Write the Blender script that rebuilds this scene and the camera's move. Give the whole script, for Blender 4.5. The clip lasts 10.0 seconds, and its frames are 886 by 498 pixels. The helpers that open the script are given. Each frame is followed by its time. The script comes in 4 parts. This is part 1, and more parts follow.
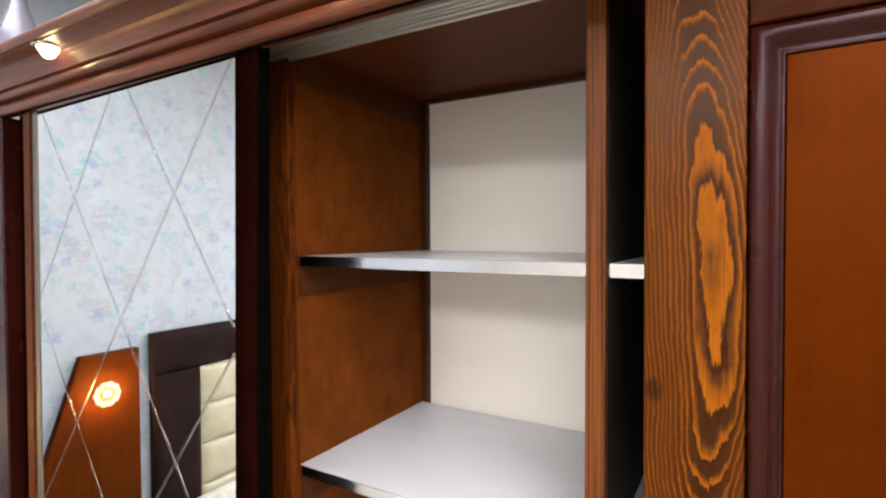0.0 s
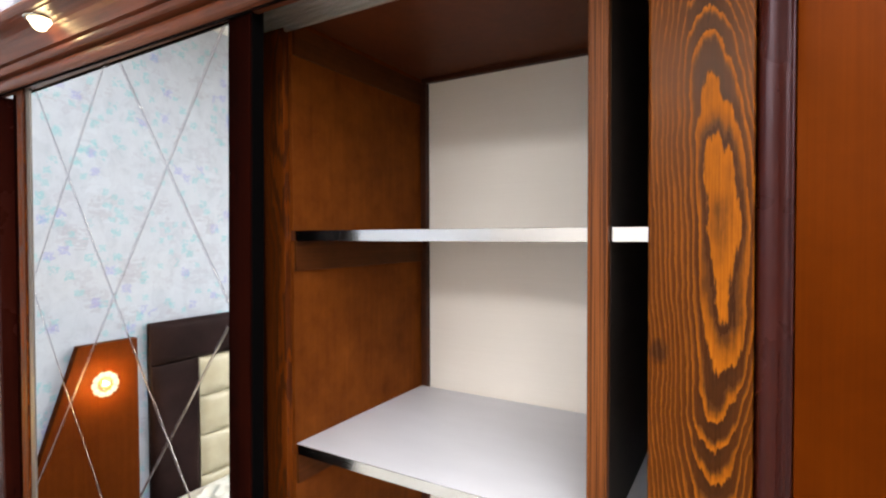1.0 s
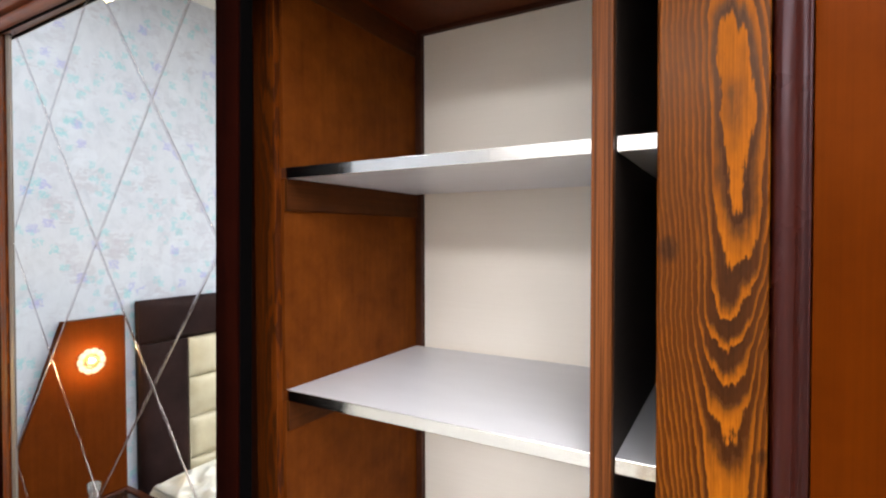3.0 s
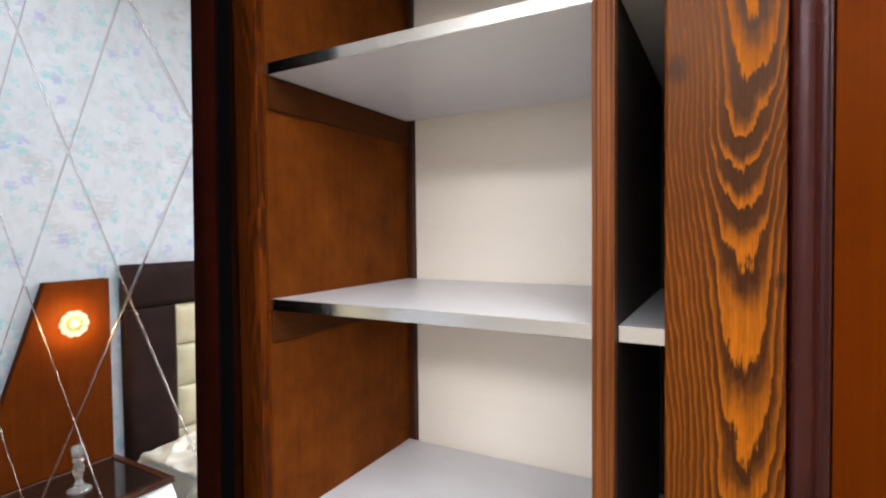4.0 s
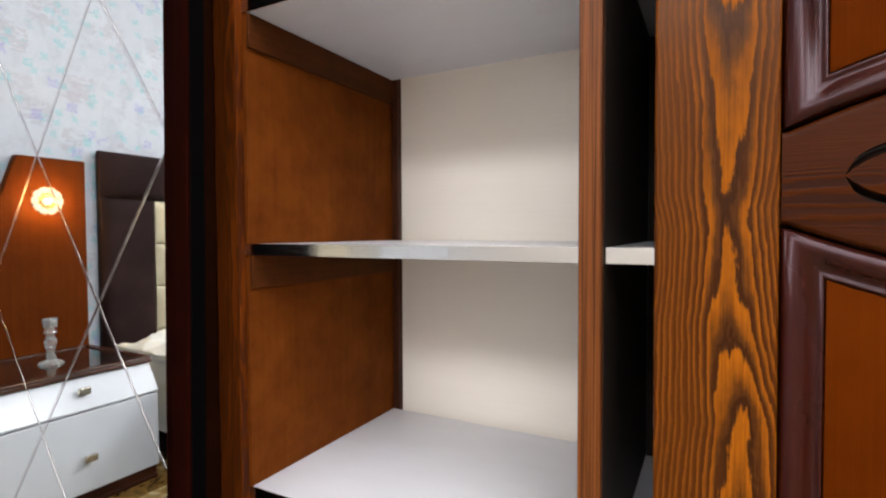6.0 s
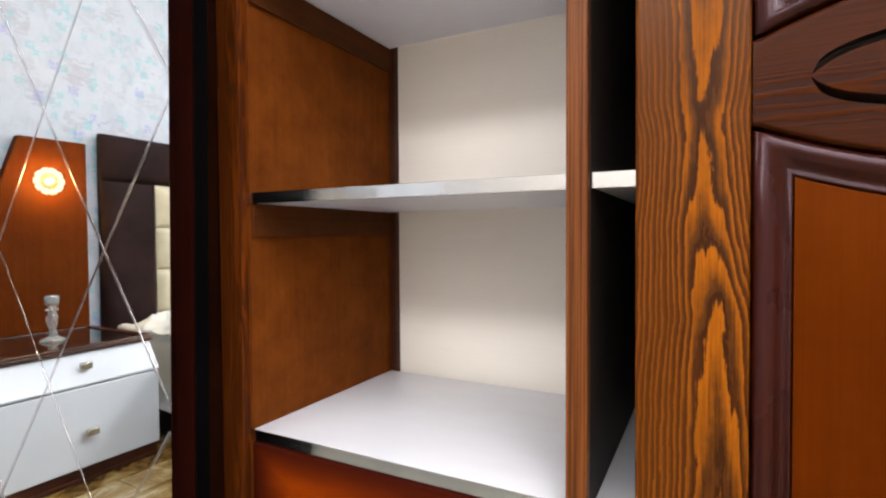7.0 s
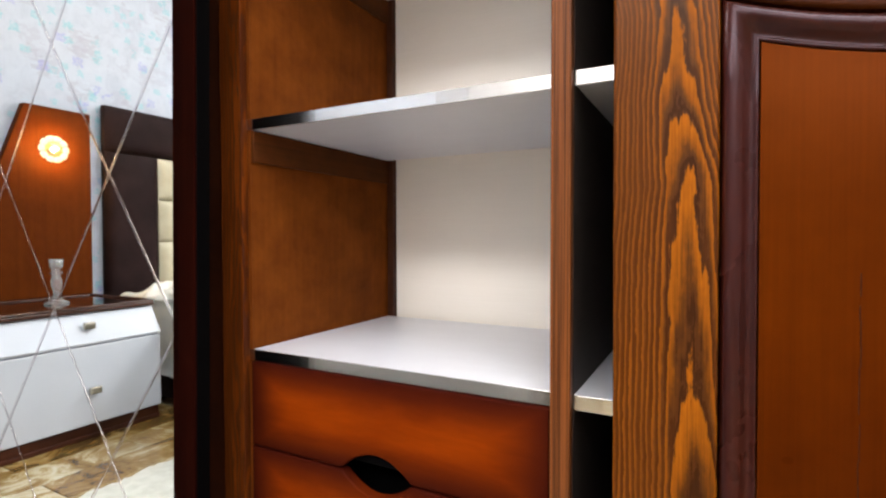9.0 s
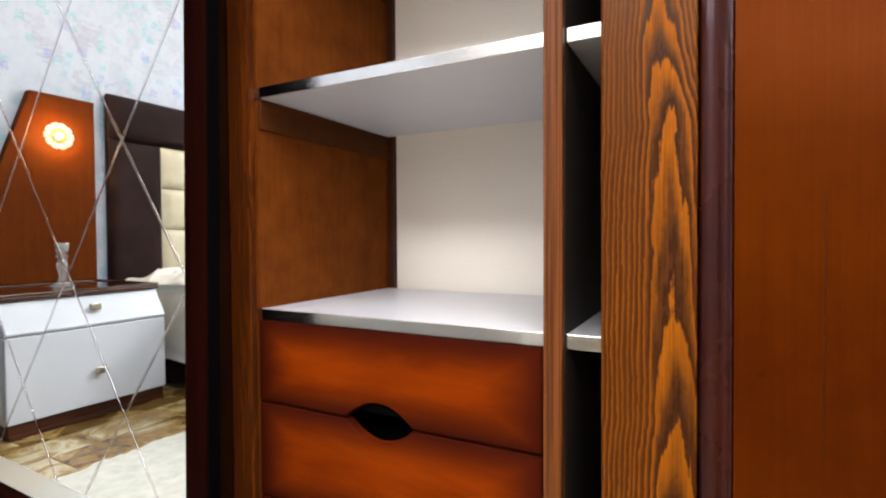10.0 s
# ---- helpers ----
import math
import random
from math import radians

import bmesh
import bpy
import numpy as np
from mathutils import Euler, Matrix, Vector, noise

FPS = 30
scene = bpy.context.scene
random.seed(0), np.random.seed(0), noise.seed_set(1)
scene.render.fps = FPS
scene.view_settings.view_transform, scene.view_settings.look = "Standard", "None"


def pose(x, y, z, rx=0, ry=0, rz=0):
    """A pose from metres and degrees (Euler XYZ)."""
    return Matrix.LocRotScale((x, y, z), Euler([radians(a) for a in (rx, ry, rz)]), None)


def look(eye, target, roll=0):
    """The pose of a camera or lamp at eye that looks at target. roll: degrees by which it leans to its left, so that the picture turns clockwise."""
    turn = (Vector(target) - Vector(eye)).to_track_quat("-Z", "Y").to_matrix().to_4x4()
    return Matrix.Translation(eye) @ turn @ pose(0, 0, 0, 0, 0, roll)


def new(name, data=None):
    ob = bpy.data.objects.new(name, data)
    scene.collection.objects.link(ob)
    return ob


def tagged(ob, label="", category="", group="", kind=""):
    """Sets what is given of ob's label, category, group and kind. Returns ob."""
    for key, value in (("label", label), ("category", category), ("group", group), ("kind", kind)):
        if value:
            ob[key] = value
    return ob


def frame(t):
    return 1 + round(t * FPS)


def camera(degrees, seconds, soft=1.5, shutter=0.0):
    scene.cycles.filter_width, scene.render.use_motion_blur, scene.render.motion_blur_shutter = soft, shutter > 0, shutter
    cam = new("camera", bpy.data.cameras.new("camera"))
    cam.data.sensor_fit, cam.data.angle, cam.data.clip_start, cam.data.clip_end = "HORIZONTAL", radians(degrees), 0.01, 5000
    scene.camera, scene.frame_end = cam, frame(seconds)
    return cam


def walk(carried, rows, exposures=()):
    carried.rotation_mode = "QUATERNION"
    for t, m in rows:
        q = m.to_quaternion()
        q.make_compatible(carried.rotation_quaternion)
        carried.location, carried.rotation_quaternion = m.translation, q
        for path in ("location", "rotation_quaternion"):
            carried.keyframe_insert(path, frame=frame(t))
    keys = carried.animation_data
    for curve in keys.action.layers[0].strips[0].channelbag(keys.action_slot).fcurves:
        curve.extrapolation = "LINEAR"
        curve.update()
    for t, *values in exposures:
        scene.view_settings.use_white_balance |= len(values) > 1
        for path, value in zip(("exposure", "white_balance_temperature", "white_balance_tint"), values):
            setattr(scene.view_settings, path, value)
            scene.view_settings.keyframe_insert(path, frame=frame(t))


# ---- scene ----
cam = camera(81.8, 10.0, soft=2.2)
PATH = [
    (0, (0.719, -0.689, 1.721), (-0.294, 1.035, 1.669), -0.2),
    (0.5, (0.715, -0.68, 1.702), (-0.301, 1.042, 1.648), -0.2),
    (1, (0.714, -0.67, 1.674), (-0.304, 1.05, 1.621), -0.2),
    (1.5, (0.709, -0.663, 1.647), (-0.297, 1.065, 1.601), -0.1),
    (2, (0.71, -0.656, 1.621), (-0.302, 1.068, 1.567), -0.3),
    (2.5, (0.701, -0.651, 1.59), (-0.303, 1.077, 1.538), -0.2),
    (2.7, (0.6983, -0.6515, 1.575), (-0.3005, 1.0807, 1.5264), -0.11),
    (3.8, (0.6824, -0.6238, 1.472), (-0.2993, 1.117, 1.4081), -0.46),
    (4, (0.6768, -0.6152, 1.398), (-0.2937, 1.1318, 1.3335), -0.57),
    (4.5, (0.662, -0.59, 1.231), (-0.284, 1.171, 1.16), -0.7),
    (5, (0.669, -0.589, 1.043), (-0.274, 1.172, 0.966), -0.4),
    (5.5, (0.675, -0.595, 0.955), (-0.259, 1.172, 0.884), -0.4),
    (5.7, (0.6719, -0.5914, 0.9363), (-0.2617, 1.176, 0.8701), -0.27),
    (6.8, (0.6881, -0.6246, 0.8387), (-0.2343, 1.15, 0.7779), -0.23),
    (7, (0.692, -0.622, 0.82), (-0.233, 1.151, 0.764), -0.3),
    (7.5, (0.7, -0.627, 0.783), (-0.228, 1.144, 0.729), -0.2),
    (8, (0.705, -0.632, 0.746), (-0.221, 1.14, 0.698), -0.2),
    (8.5, (0.709, -0.638, 0.718), (-0.216, 1.135, 0.669), -0.2),
    (9, (0.719, -0.644, 0.688), (-0.211, 1.126, 0.636), -0.1),
    (9.5, (0.725, -0.661, 0.655), (-0.198, 1.113, 0.605), -0.3),
    (10, (0.737, -0.681, 0.619), (-0.188, 1.091, 0.57), -0.3),
]
walk(cam, [(t, look(eye, target, roll)) for t, eye, target, roll in PATH],
     exposures=[(0.0, 0.0), (2.5, 0.05), (4.5, -0.09), (5.5, -0.15), (7.0, 0.10), (10.0, 0.16)])

# ---- light ----
world = bpy.data.worlds.new("world")
world.use_nodes = True
world.node_tree.nodes["Background"].inputs[0].default_value = (0.9, 0.95, 1.0, 1)
world.node_tree.nodes["Background"].inputs[1].default_value = 0.12
scene.world = world
PANEL_WATTS = 47.5
LAMP_WATTS = 7.0
SPOT_WATTS = 0.16


# ---- material helpers ----
class Nodes:
    """A small builder of node trees."""

    def __init__(self, name):
        self.mat = bpy.data.materials.new(name)
        self.mat.use_nodes = True
        self.tree = self.mat.node_tree
        self.bsdf = self.tree.nodes["Principled BSDF"]

    def add(self, kind, **settings):
        n = self.tree.nodes.new(kind)
        for key, value in settings.items():
            setattr(n, key, value)
        return n

    def link(self, a, b):
        self.tree.links.new(a, b)

    def put(self, socket, value):
        if hasattr(value, "is_output"):
            self.link(value, socket)
        else:
            socket.default_value = value

    def coords(self, scale=(1, 1, 1), offset=(0, 0, 0)):
        c = self.add("ShaderNodeTexCoord")
        m = self.add("ShaderNodeMapping")
        m.inputs["Scale"].default_value = scale
        m.inputs["Location"].default_value = offset
        self.link(c.outputs["Object"], m.inputs["Vector"])
        return m.outputs[0]

    def noise(self, vector, scale, detail=4.0, rough=0.55, distortion=0.0):
        n = self.add("ShaderNodeTexNoise")
        self.link(vector, n.inputs["Vector"])
        n.inputs["Scale"].default_value = scale
        n.inputs["Detail"].default_value = detail
        n.inputs["Roughness"].default_value = rough
        n.inputs["Distortion"].default_value = distortion
        return n.outputs["Fac"]

    def math(self, op, a, b=0.0, c=0.0):
        n = self.add("ShaderNodeMath", operation=op)
        for socket, value in zip(n.inputs, (a, b, c)):
            self.put(socket, value)
        return n.outputs[0]

    def ramp(self, fac, stops, mode="LINEAR"):
        n = self.add("ShaderNodeValToRGB")
        n.color_ramp.interpolation = mode
        els = n.color_ramp.elements
        while len(els) < len(stops):
            els.new(0.5)
        for e, (p, col) in zip(els, stops):
            e.position = p
            e.color = (*col, 1) if len(col) == 3 else col
        self.link(fac, n.inputs[0])
        return n.outputs[0]

    def mix(self, fac, a, b, blend="MIX"):
        n = self.add("ShaderNodeMix", data_type="RGBA", blend_type=blend)
        self.put(n.inputs[0], fac)
        self.put(n.inputs[6], a)
        self.put(n.inputs[7], b)
        return n.outputs[2]

    def bump(self, height, strength, distance):
        n = self.add("ShaderNodeBump")
        n.inputs["Strength"].default_value = strength
        n.inputs["Distance"].default_value = distance
        self.link(height, n.inputs["Height"])
        self.link(n.outputs[0], self.bsdf.inputs["Normal"])

    def set(self, **values):
        names = {"color": "Base Color", "rough": "Roughness", "metal": "Metallic", "coat": "Coat Weight",
                 "coat_rough": "Coat Roughness", "spec": "Specular IOR Level", "trans": "Transmission Weight",
                 "ior": "IOR", "tint": "Specular Tint", "sheen": "Sheen Weight", "glow": "Emission Strength", "glow_color": "Emission Color"}
        for key, value in values.items():
            if isinstance(value, tuple) and len(value) == 3:
                value = (*value, 1)
            self.put(self.bsdf.inputs[names[key]], value)
        return self.mat


def grain_wood(name, cx, dark, light, middle, density=1030.0, quartic=300000.0, swing=3.64, centre_z=1.685, period=1.25, across="X", along="Z", phase=1.05, rough=0.31, seed=0.0, turn=(1.02, 1.40), spec=0.22):
    """Brushed softwood sawn flat: nested flames along the middle, close lines at the sides."""
    n = Nodes(name)
    c = n.add("ShaderNodeTexCoord")
    s = n.add("ShaderNodeSeparateXYZ")
    n.link(c.outputs["Object"], s.inputs[0])
    u, w = s.outputs[across], s.outputs[along]

    def stretch(a_long, a_cross):
        return n.coords(scale=tuple(a_long if a == along else a_cross for a in "XYZ"))

    wander = n.noise(stretch(3.2, 0.3), 1.0, 2.0)
    d = n.math("ADD", n.math("SUBTRACT", u, cx), n.math("MULTIPLY", n.math("SUBTRACT", wander, 0.5), 0.014))
    d = n.math("ADD", n.math("MULTIPLY", n.math("MINIMUM", d, 0.0), 0.86), n.math("MULTIPLY", n.math("MAXIMUM", d, 0.0), 1.22))
    sq = n.math("MULTIPLY", d, d)
    lower = n.add("ShaderNodeMapRange", interpolation_type="SMOOTHSTEP")
    n.put(lower.inputs[0], w)
    for k, value in enumerate((turn[0], turn[1], 1.0, 0.0)):
        lower.inputs[k + 1].default_value = value
    low = lower.outputs[0]
    line = n.math("MULTIPLY", n.math("SQRT", n.math("ADD", sq, 0.000016)), n.math("ADD", n.math("MULTIPLY", low, 48.0), 20.0))
    four = n.math("MULTIPLY", n.math("MULTIPLY", sq, sq), n.math("MULTIPLY", n.math("SUBTRACT", 1.1, low), quartic))
    bow = n.math("ADD", n.math("ADD", n.math("MULTIPLY", sq, density), line), four)
    swell = n.math("MULTIPLY", n.math("COSINE", n.math("MULTIPLY", n.math("SUBTRACT", w, centre_z), 2 * math.pi / period)), -swing)
    swell = n.math("MULTIPLY", swell, n.math("SUBTRACT", 1.0, n.math("MULTIPLY", low, 0.45)))
    wave = n.math("MULTIPLY", n.math("SUBTRACT", n.noise(stretch(4.6, 30.0), 1.0, 3.0), 0.5), 4.4)
    spike = n.math("MULTIPLY", n.math("SUBTRACT", n.noise(stretch(10.0, 210.0), 1.0, 4.0, 0.65), 0.5), 0.62)
    blot = n.math("MULTIPLY", n.math("SUBTRACT", n.noise(stretch(20.0, 45.0), 1.0, 4.0, 0.65), 0.5), 0.85)
    h = n.math("ADD", n.math("ADD", bow, swell), n.math("ADD", wave, n.math("ADD", n.math("ADD", spike, blot), swing + phase)))
    h = n.math("ADD", h, 30.0)
    band = n.math("FRACT", h)
    ring = n.add("ShaderNodeTexWhiteNoise", noise_dimensions="1D")
    n.link(n.math("ADD", n.math("FLOOR", h), seed), ring.inputs["W"])
    near = n.math("MAXIMUM", n.math("SUBTRACT", 1.0, n.math("MULTIPLY", n.math("ABSOLUTE", d), 30.0)), 0.0)
    duty = n.math("ADD", n.math("MULTIPLY", ring.outputs["Value"], 0.26), n.math("ADD", n.math("MULTIPLY", near, 0.40), 0.13))
    late = n.ramp(n.math("DIVIDE", band, n.math("MULTIPLY", duty, 2.0)), [(0.0, (0.55, 0.55, 0.55)), (0.10, (1, 1, 1)), (0.40, (0.85, 0.85, 0.85)), (0.47, (0.10, 0.10, 0.10)), (0.62, (0, 0, 0)), (0.80, (0.06, 0.06, 0.06)), (1.0, (0.25, 0.25, 0.25))])
    far = n.math("MULTIPLY", n.math("ABSOLUTE", d), 22.0)
    ground = n.mix(n.ramp(far, [(0.30, (0, 0, 0)), (1.0, (1, 1, 1))]), (*dark, 1), (*middle, 1))
    cloud = n.noise(stretch(2.6, 12.0), 1.0, 4.0)
    orange = n.ramp(cloud, [(0.28, tuple(x * 0.50 for x in light)), (0.55, light), (0.78, tuple(x * 1.25 for x in light))])
    base = n.mix(late, ground, orange)
    fibre = n.noise(stretch(8.0, 650.0), 1.0, 3.0, 0.6)
    pores = n.noise(stretch(30.0, 900.0), 1.0, 2.0, 0.6)
    base = n.mix(0.55, base, n.mix(1.0, base, n.ramp(fibre, [(0.32, (0.50, 0.46, 0.42)), (0.68, (1.3, 1.3, 1.3))]), "MULTIPLY"))
    base = n.mix(n.ramp(pores, [(0.66, (0, 0, 0)), (0.74, (0.5, 0.5, 0.5))]), base, (*dark, 1))
    n.bump(n.math("ADD", late, n.math("MULTIPLY", fibre, 0.6)), 0.30, 0.0006)
    gloss = n.math("MULTIPLY", n.math("SUBTRACT", 1.0, n.math("MULTIPLY", late, 0.72)), spec)
    dull = n.math("ADD", n.math("MULTIPLY", late, 0.16), rough)
    return n.set(color=base, rough=dull, spec=gloss, tint=(0.95, 0.90, 1.0))


def flame_wood(name, dark, light, middle, rough=0.27, spec=0.13, seed=0.0):
    """The door's flat-sawn stile: growth rings that nest round an island high up, hang in tongues below it and rise in flames near the floor."""
    n = Nodes(name)
    c = n.add("ShaderNodeTexCoord")
    s = n.add("ShaderNodeSeparateXYZ")
    n.link(c.outputs["Object"], s.inputs[0])
    u, w = s.outputs["X"], s.outputs["Z"]

    def stretch(a_long, a_cross):
        return n.coords(scale=(a_cross, a_cross, a_long))

    def along(stops, scale):
        """A value that runs through stops of (height, value)."""
        stops = sorted(stops)
        level = n.math("DIVIDE", w, 2.1)
        out = n.ramp(level, [(z / 2.1, (v / scale, v / scale, v / scale)) for z, v in stops])
        return n.math("MULTIPLY", out, scale)

    rings = along([(0.06, 3.0), (0.38, 5.3), (0.411, 5.75), (0.487, 6.3), (0.541, 6.75), (0.665, 7.3), (0.748, 7.75), (0.786, 8.3), (0.821, 8.75), (0.864, 9.3),
                   (0.912, 9.76), (0.927, 9.95), (0.942, 9.76), (1.038, 9.3), (1.099, 8.75), (1.148, 8.3), (1.188, 7.75), (1.272, 6.75), (1.319, 6.3), (1.372, 5.65),
                   (1.413, 4.7), (1.454, 3.6), (1.485, 2.6), (1.530, 1.75), (1.590, 0.75), (1.684, 0.36), (1.770, 0.75), (1.793, 1.3), (1.832, 1.75), (1.867, 2.6), (1.949, 5.6), (2.045, 9.0)], 10.0)
    pith = along([(0.06, 0.706), (0.41, 0.704), (0.54, 0.699), (0.74, 0.696), (0.82, 0.687), (0.94, 0.685), (1.10, 0.687), (1.20, 0.694), (1.37, 0.690), (1.45, 0.688), (1.53, 0.696), (1.684, 0.697), (1.867, 0.685), (1.949, 0.676), (2.045, 0.668)], 1.0)
    steep = along([(0.70, 130.0), (0.90, 150.0), (1.2, 145.0), (1.37, 145.0), (1.52, 175.0)], 200.0)
    blunt = along([(0.60, 0.030), (0.80, 0.018), (0.91, 0.014), (0.95, 0.024), (1.04, 0.032), (1.16, 0.034), (1.5, 0.034), (1.65, 0.042)], 0.05)
    wander = n.math("MULTIPLY", n.math("SUBTRACT", n.noise(stretch(9.0, 0.3), 1.0, 3.0, 0.6), 0.5), 0.007)
    d = n.math("ADD", n.math("SUBTRACT", u, pith), wander)
    side = n.math("MULTIPLY", n.math("SUBTRACT", n.math("SQRT", n.math("ADD", n.math("MULTIPLY", d, d), n.math("MULTIPLY", blunt, blunt))), blunt), steep)
    side = n.math("ADD", side, n.math("MULTIPLY", n.math("MAXIMUM", n.math("SUBTRACT", n.math("ABSOLUTE", d), 0.018), 0.0), 70.0))
    wave = n.math("MULTIPLY", n.math("SUBTRACT", n.noise(stretch(6.0, 34.0), 1.0, 3.0), 0.5), 1.3)
    spike = n.math("MULTIPLY", n.math("SUBTRACT", n.noise(stretch(9.0, 260.0), 1.0, 4.0, 0.65), 0.5), 0.70)
    blot = n.math("MULTIPLY", n.math("SUBTRACT", n.noise(stretch(26.0, 60.0), 1.0, 4.0, 0.65), 0.5), 0.80)
    h = n.math("ADD", n.math("ADD", rings, side), n.math("ADD", wave, n.math("ADD", spike, blot)))
    band = n.math("FRACT", h)
    ring = n.add("ShaderNodeTexWhiteNoise", noise_dimensions="1D")
    n.link(n.math("ADD", n.math("FLOOR", h), seed), ring.inputs["W"])
    far = n.ramp(n.math("MULTIPLY", n.math("ABSOLUTE", d), 22.0), [(0.20, (0, 0, 0)), (0.80, (1, 1, 1))])
    shift = n.math("MULTIPLY", n.math("ADD", n.math("MULTIPLY", far, 0.05), n.math("MULTIPLY", n.math("SUBTRACT", ring.outputs["Value"], 0.5), 0.14)), -1.0)
    slim = n.math("ADD", along([(1.38, 1.0), (1.43, 1.9), (1.50, 1.8), (1.55, 1.0), (1.81, 1.0), (1.86, 2.3)], 3.0), n.math("MULTIPLY", far, 0.55))
    band = n.math("SUBTRACT", 0.75, n.math("MULTIPLY", n.math("SUBTRACT", 0.75, band), slim))
    late = n.ramp(n.math("ADD", band, shift), [(0.0, (0.02, 0.02, 0.02)), (0.18, (0.16, 0.16, 0.16)), (0.36, (0.55, 0.55, 0.55)), (0.55, (0.82, 0.82, 0.82)), (0.70, (1, 1, 1)), (0.76, (0.80, 0.80, 0.80)), (0.80, (0.05, 0.05, 0.05)), (0.88, (0, 0, 0))])
    late = n.math("MULTIPLY", late, n.math("SUBTRACT", 1.0, n.math("MULTIPLY", far, 0.42)))
    ground = n.mix(far, (*dark, 1), (*middle, 1))
    cloud = n.noise(stretch(2.6, 12.0), 1.0, 4.0)
    orange = n.ramp(cloud, [(0.28, tuple(x * 0.62 for x in light)), (0.55, light), (0.78, tuple(x * 1.2 for x in light))])
    base = n.mix(late, ground, orange)
    fibre = n.noise(stretch(8.0, 650.0), 1.0, 3.0, 0.6)
    pores = n.noise(stretch(30.0, 900.0), 1.0, 2.0, 0.6)
    base = n.mix(0.55, base, n.mix(1.0, base, n.ramp(fibre, [(0.32, (0.50, 0.46, 0.42)), (0.68, (1.3, 1.3, 1.3))]), "MULTIPLY"))
    base = n.mix(n.ramp(pores, [(0.66, (0, 0, 0)), (0.74, (0.5, 0.5, 0.5))]), base, (*dark, 1))
    for kx, kz, rx, rz in ((0.636, 1.546, 0.011, 0.017), (0.720, 1.350, 0.006, 0.010)):
        reach = n.math("ADD", n.math("POWER", n.math("DIVIDE", n.math("SUBTRACT", u, kx), rx), 2.0), n.math("POWER", n.math("DIVIDE", n.math("SUBTRACT", w, kz), rz), 2.0))
        reach = n.math("ADD", reach, n.math("MULTIPLY", n.math("SUBTRACT", n.noise(stretch(60.0, 160.0), 1.0, 3.0), 0.5), 1.6))
        base = n.mix(n.ramp(reach, [(0.2, (0.75, 0.75, 0.75)), (1.0, (0, 0, 0))]), base, (0.012, 0.004, 0.002, 1))
    lean = n.math("ADD", n.math("SUBTRACT", u, 0.687), n.math("ADD", n.math("MULTIPLY", n.math("SUBTRACT", w, 1.912), -0.22), n.math("MULTIPLY", n.math("SUBTRACT", n.noise(stretch(60.0, 1.0), 1.0, 2.0), 0.5), 0.004)))
    split = n.math("MULTIPLY", n.math("LESS_THAN", n.math("ABSOLUTE", lean), 0.00045), n.math("LESS_THAN", n.math("ABSOLUTE", n.math("SUBTRACT", w, 1.912)), 0.026))
    base = n.mix(n.math("MULTIPLY", split, 0.8), base, (0.010, 0.004, 0.002, 1))
    n.bump(n.math("ADD", late, n.math("MULTIPLY", fibre, 0.6)), 0.25, 0.0005)
    gloss = n.math("MULTIPLY", n.math("SUBTRACT", 1.0, n.math("MULTIPLY", late, 0.55)), spec)
    dull = n.math("ADD", n.math("MULTIPLY", late, 0.14), rough)
    return n.set(color=base, rough=dull, spec=gloss, tint=(1.0, 0.80, 0.66))


def plain_wood(name, dark, light, rough=0.4, along="Z", coat=0.2, fine=300.0, mottle=4.0, coat_rough=0.2, spec=0.3, streaky=0.26, tint=(1.0, 1.0, 1.0), ior=1.5):
    """Stained veneer: fine fibre along one axis and soft stained clouds."""
    n = Nodes(name)
    fibre = n.noise(n.coords(scale=tuple(4.0 if a == along else fine for a in "XYZ")), 1.0, 4.0, 0.6)
    streak = n.noise(n.coords(scale=tuple(0.6 if a == along else 22.0 for a in "XYZ")), 2.0, 4.0, 0.6, 0.4)
    cloud = n.noise(n.coords(), mottle, 5.0, 0.6)
    speck = n.noise(n.coords(), 42.0, 3.0, 0.6)
    f = n.math("ADD", n.math("ADD", n.math("MULTIPLY", fibre, 0.22), n.math("MULTIPLY", streak, streaky)),
               n.math("ADD", n.math("MULTIPLY", cloud, 0.70 - streaky), n.math("MULTIPLY", speck, 0.14)))
    n.bump(fibre, 0.08, 0.0004)
    r = n.math("ADD", n.math("MULTIPLY", cloud, 0.12), rough - 0.06)
    return n.set(color=n.ramp(f, [(0.36, dark), (0.70, light)]), rough=r, coat=coat, coat_rough=coat_rough, spec=spec, tint=tint, ior=ior)


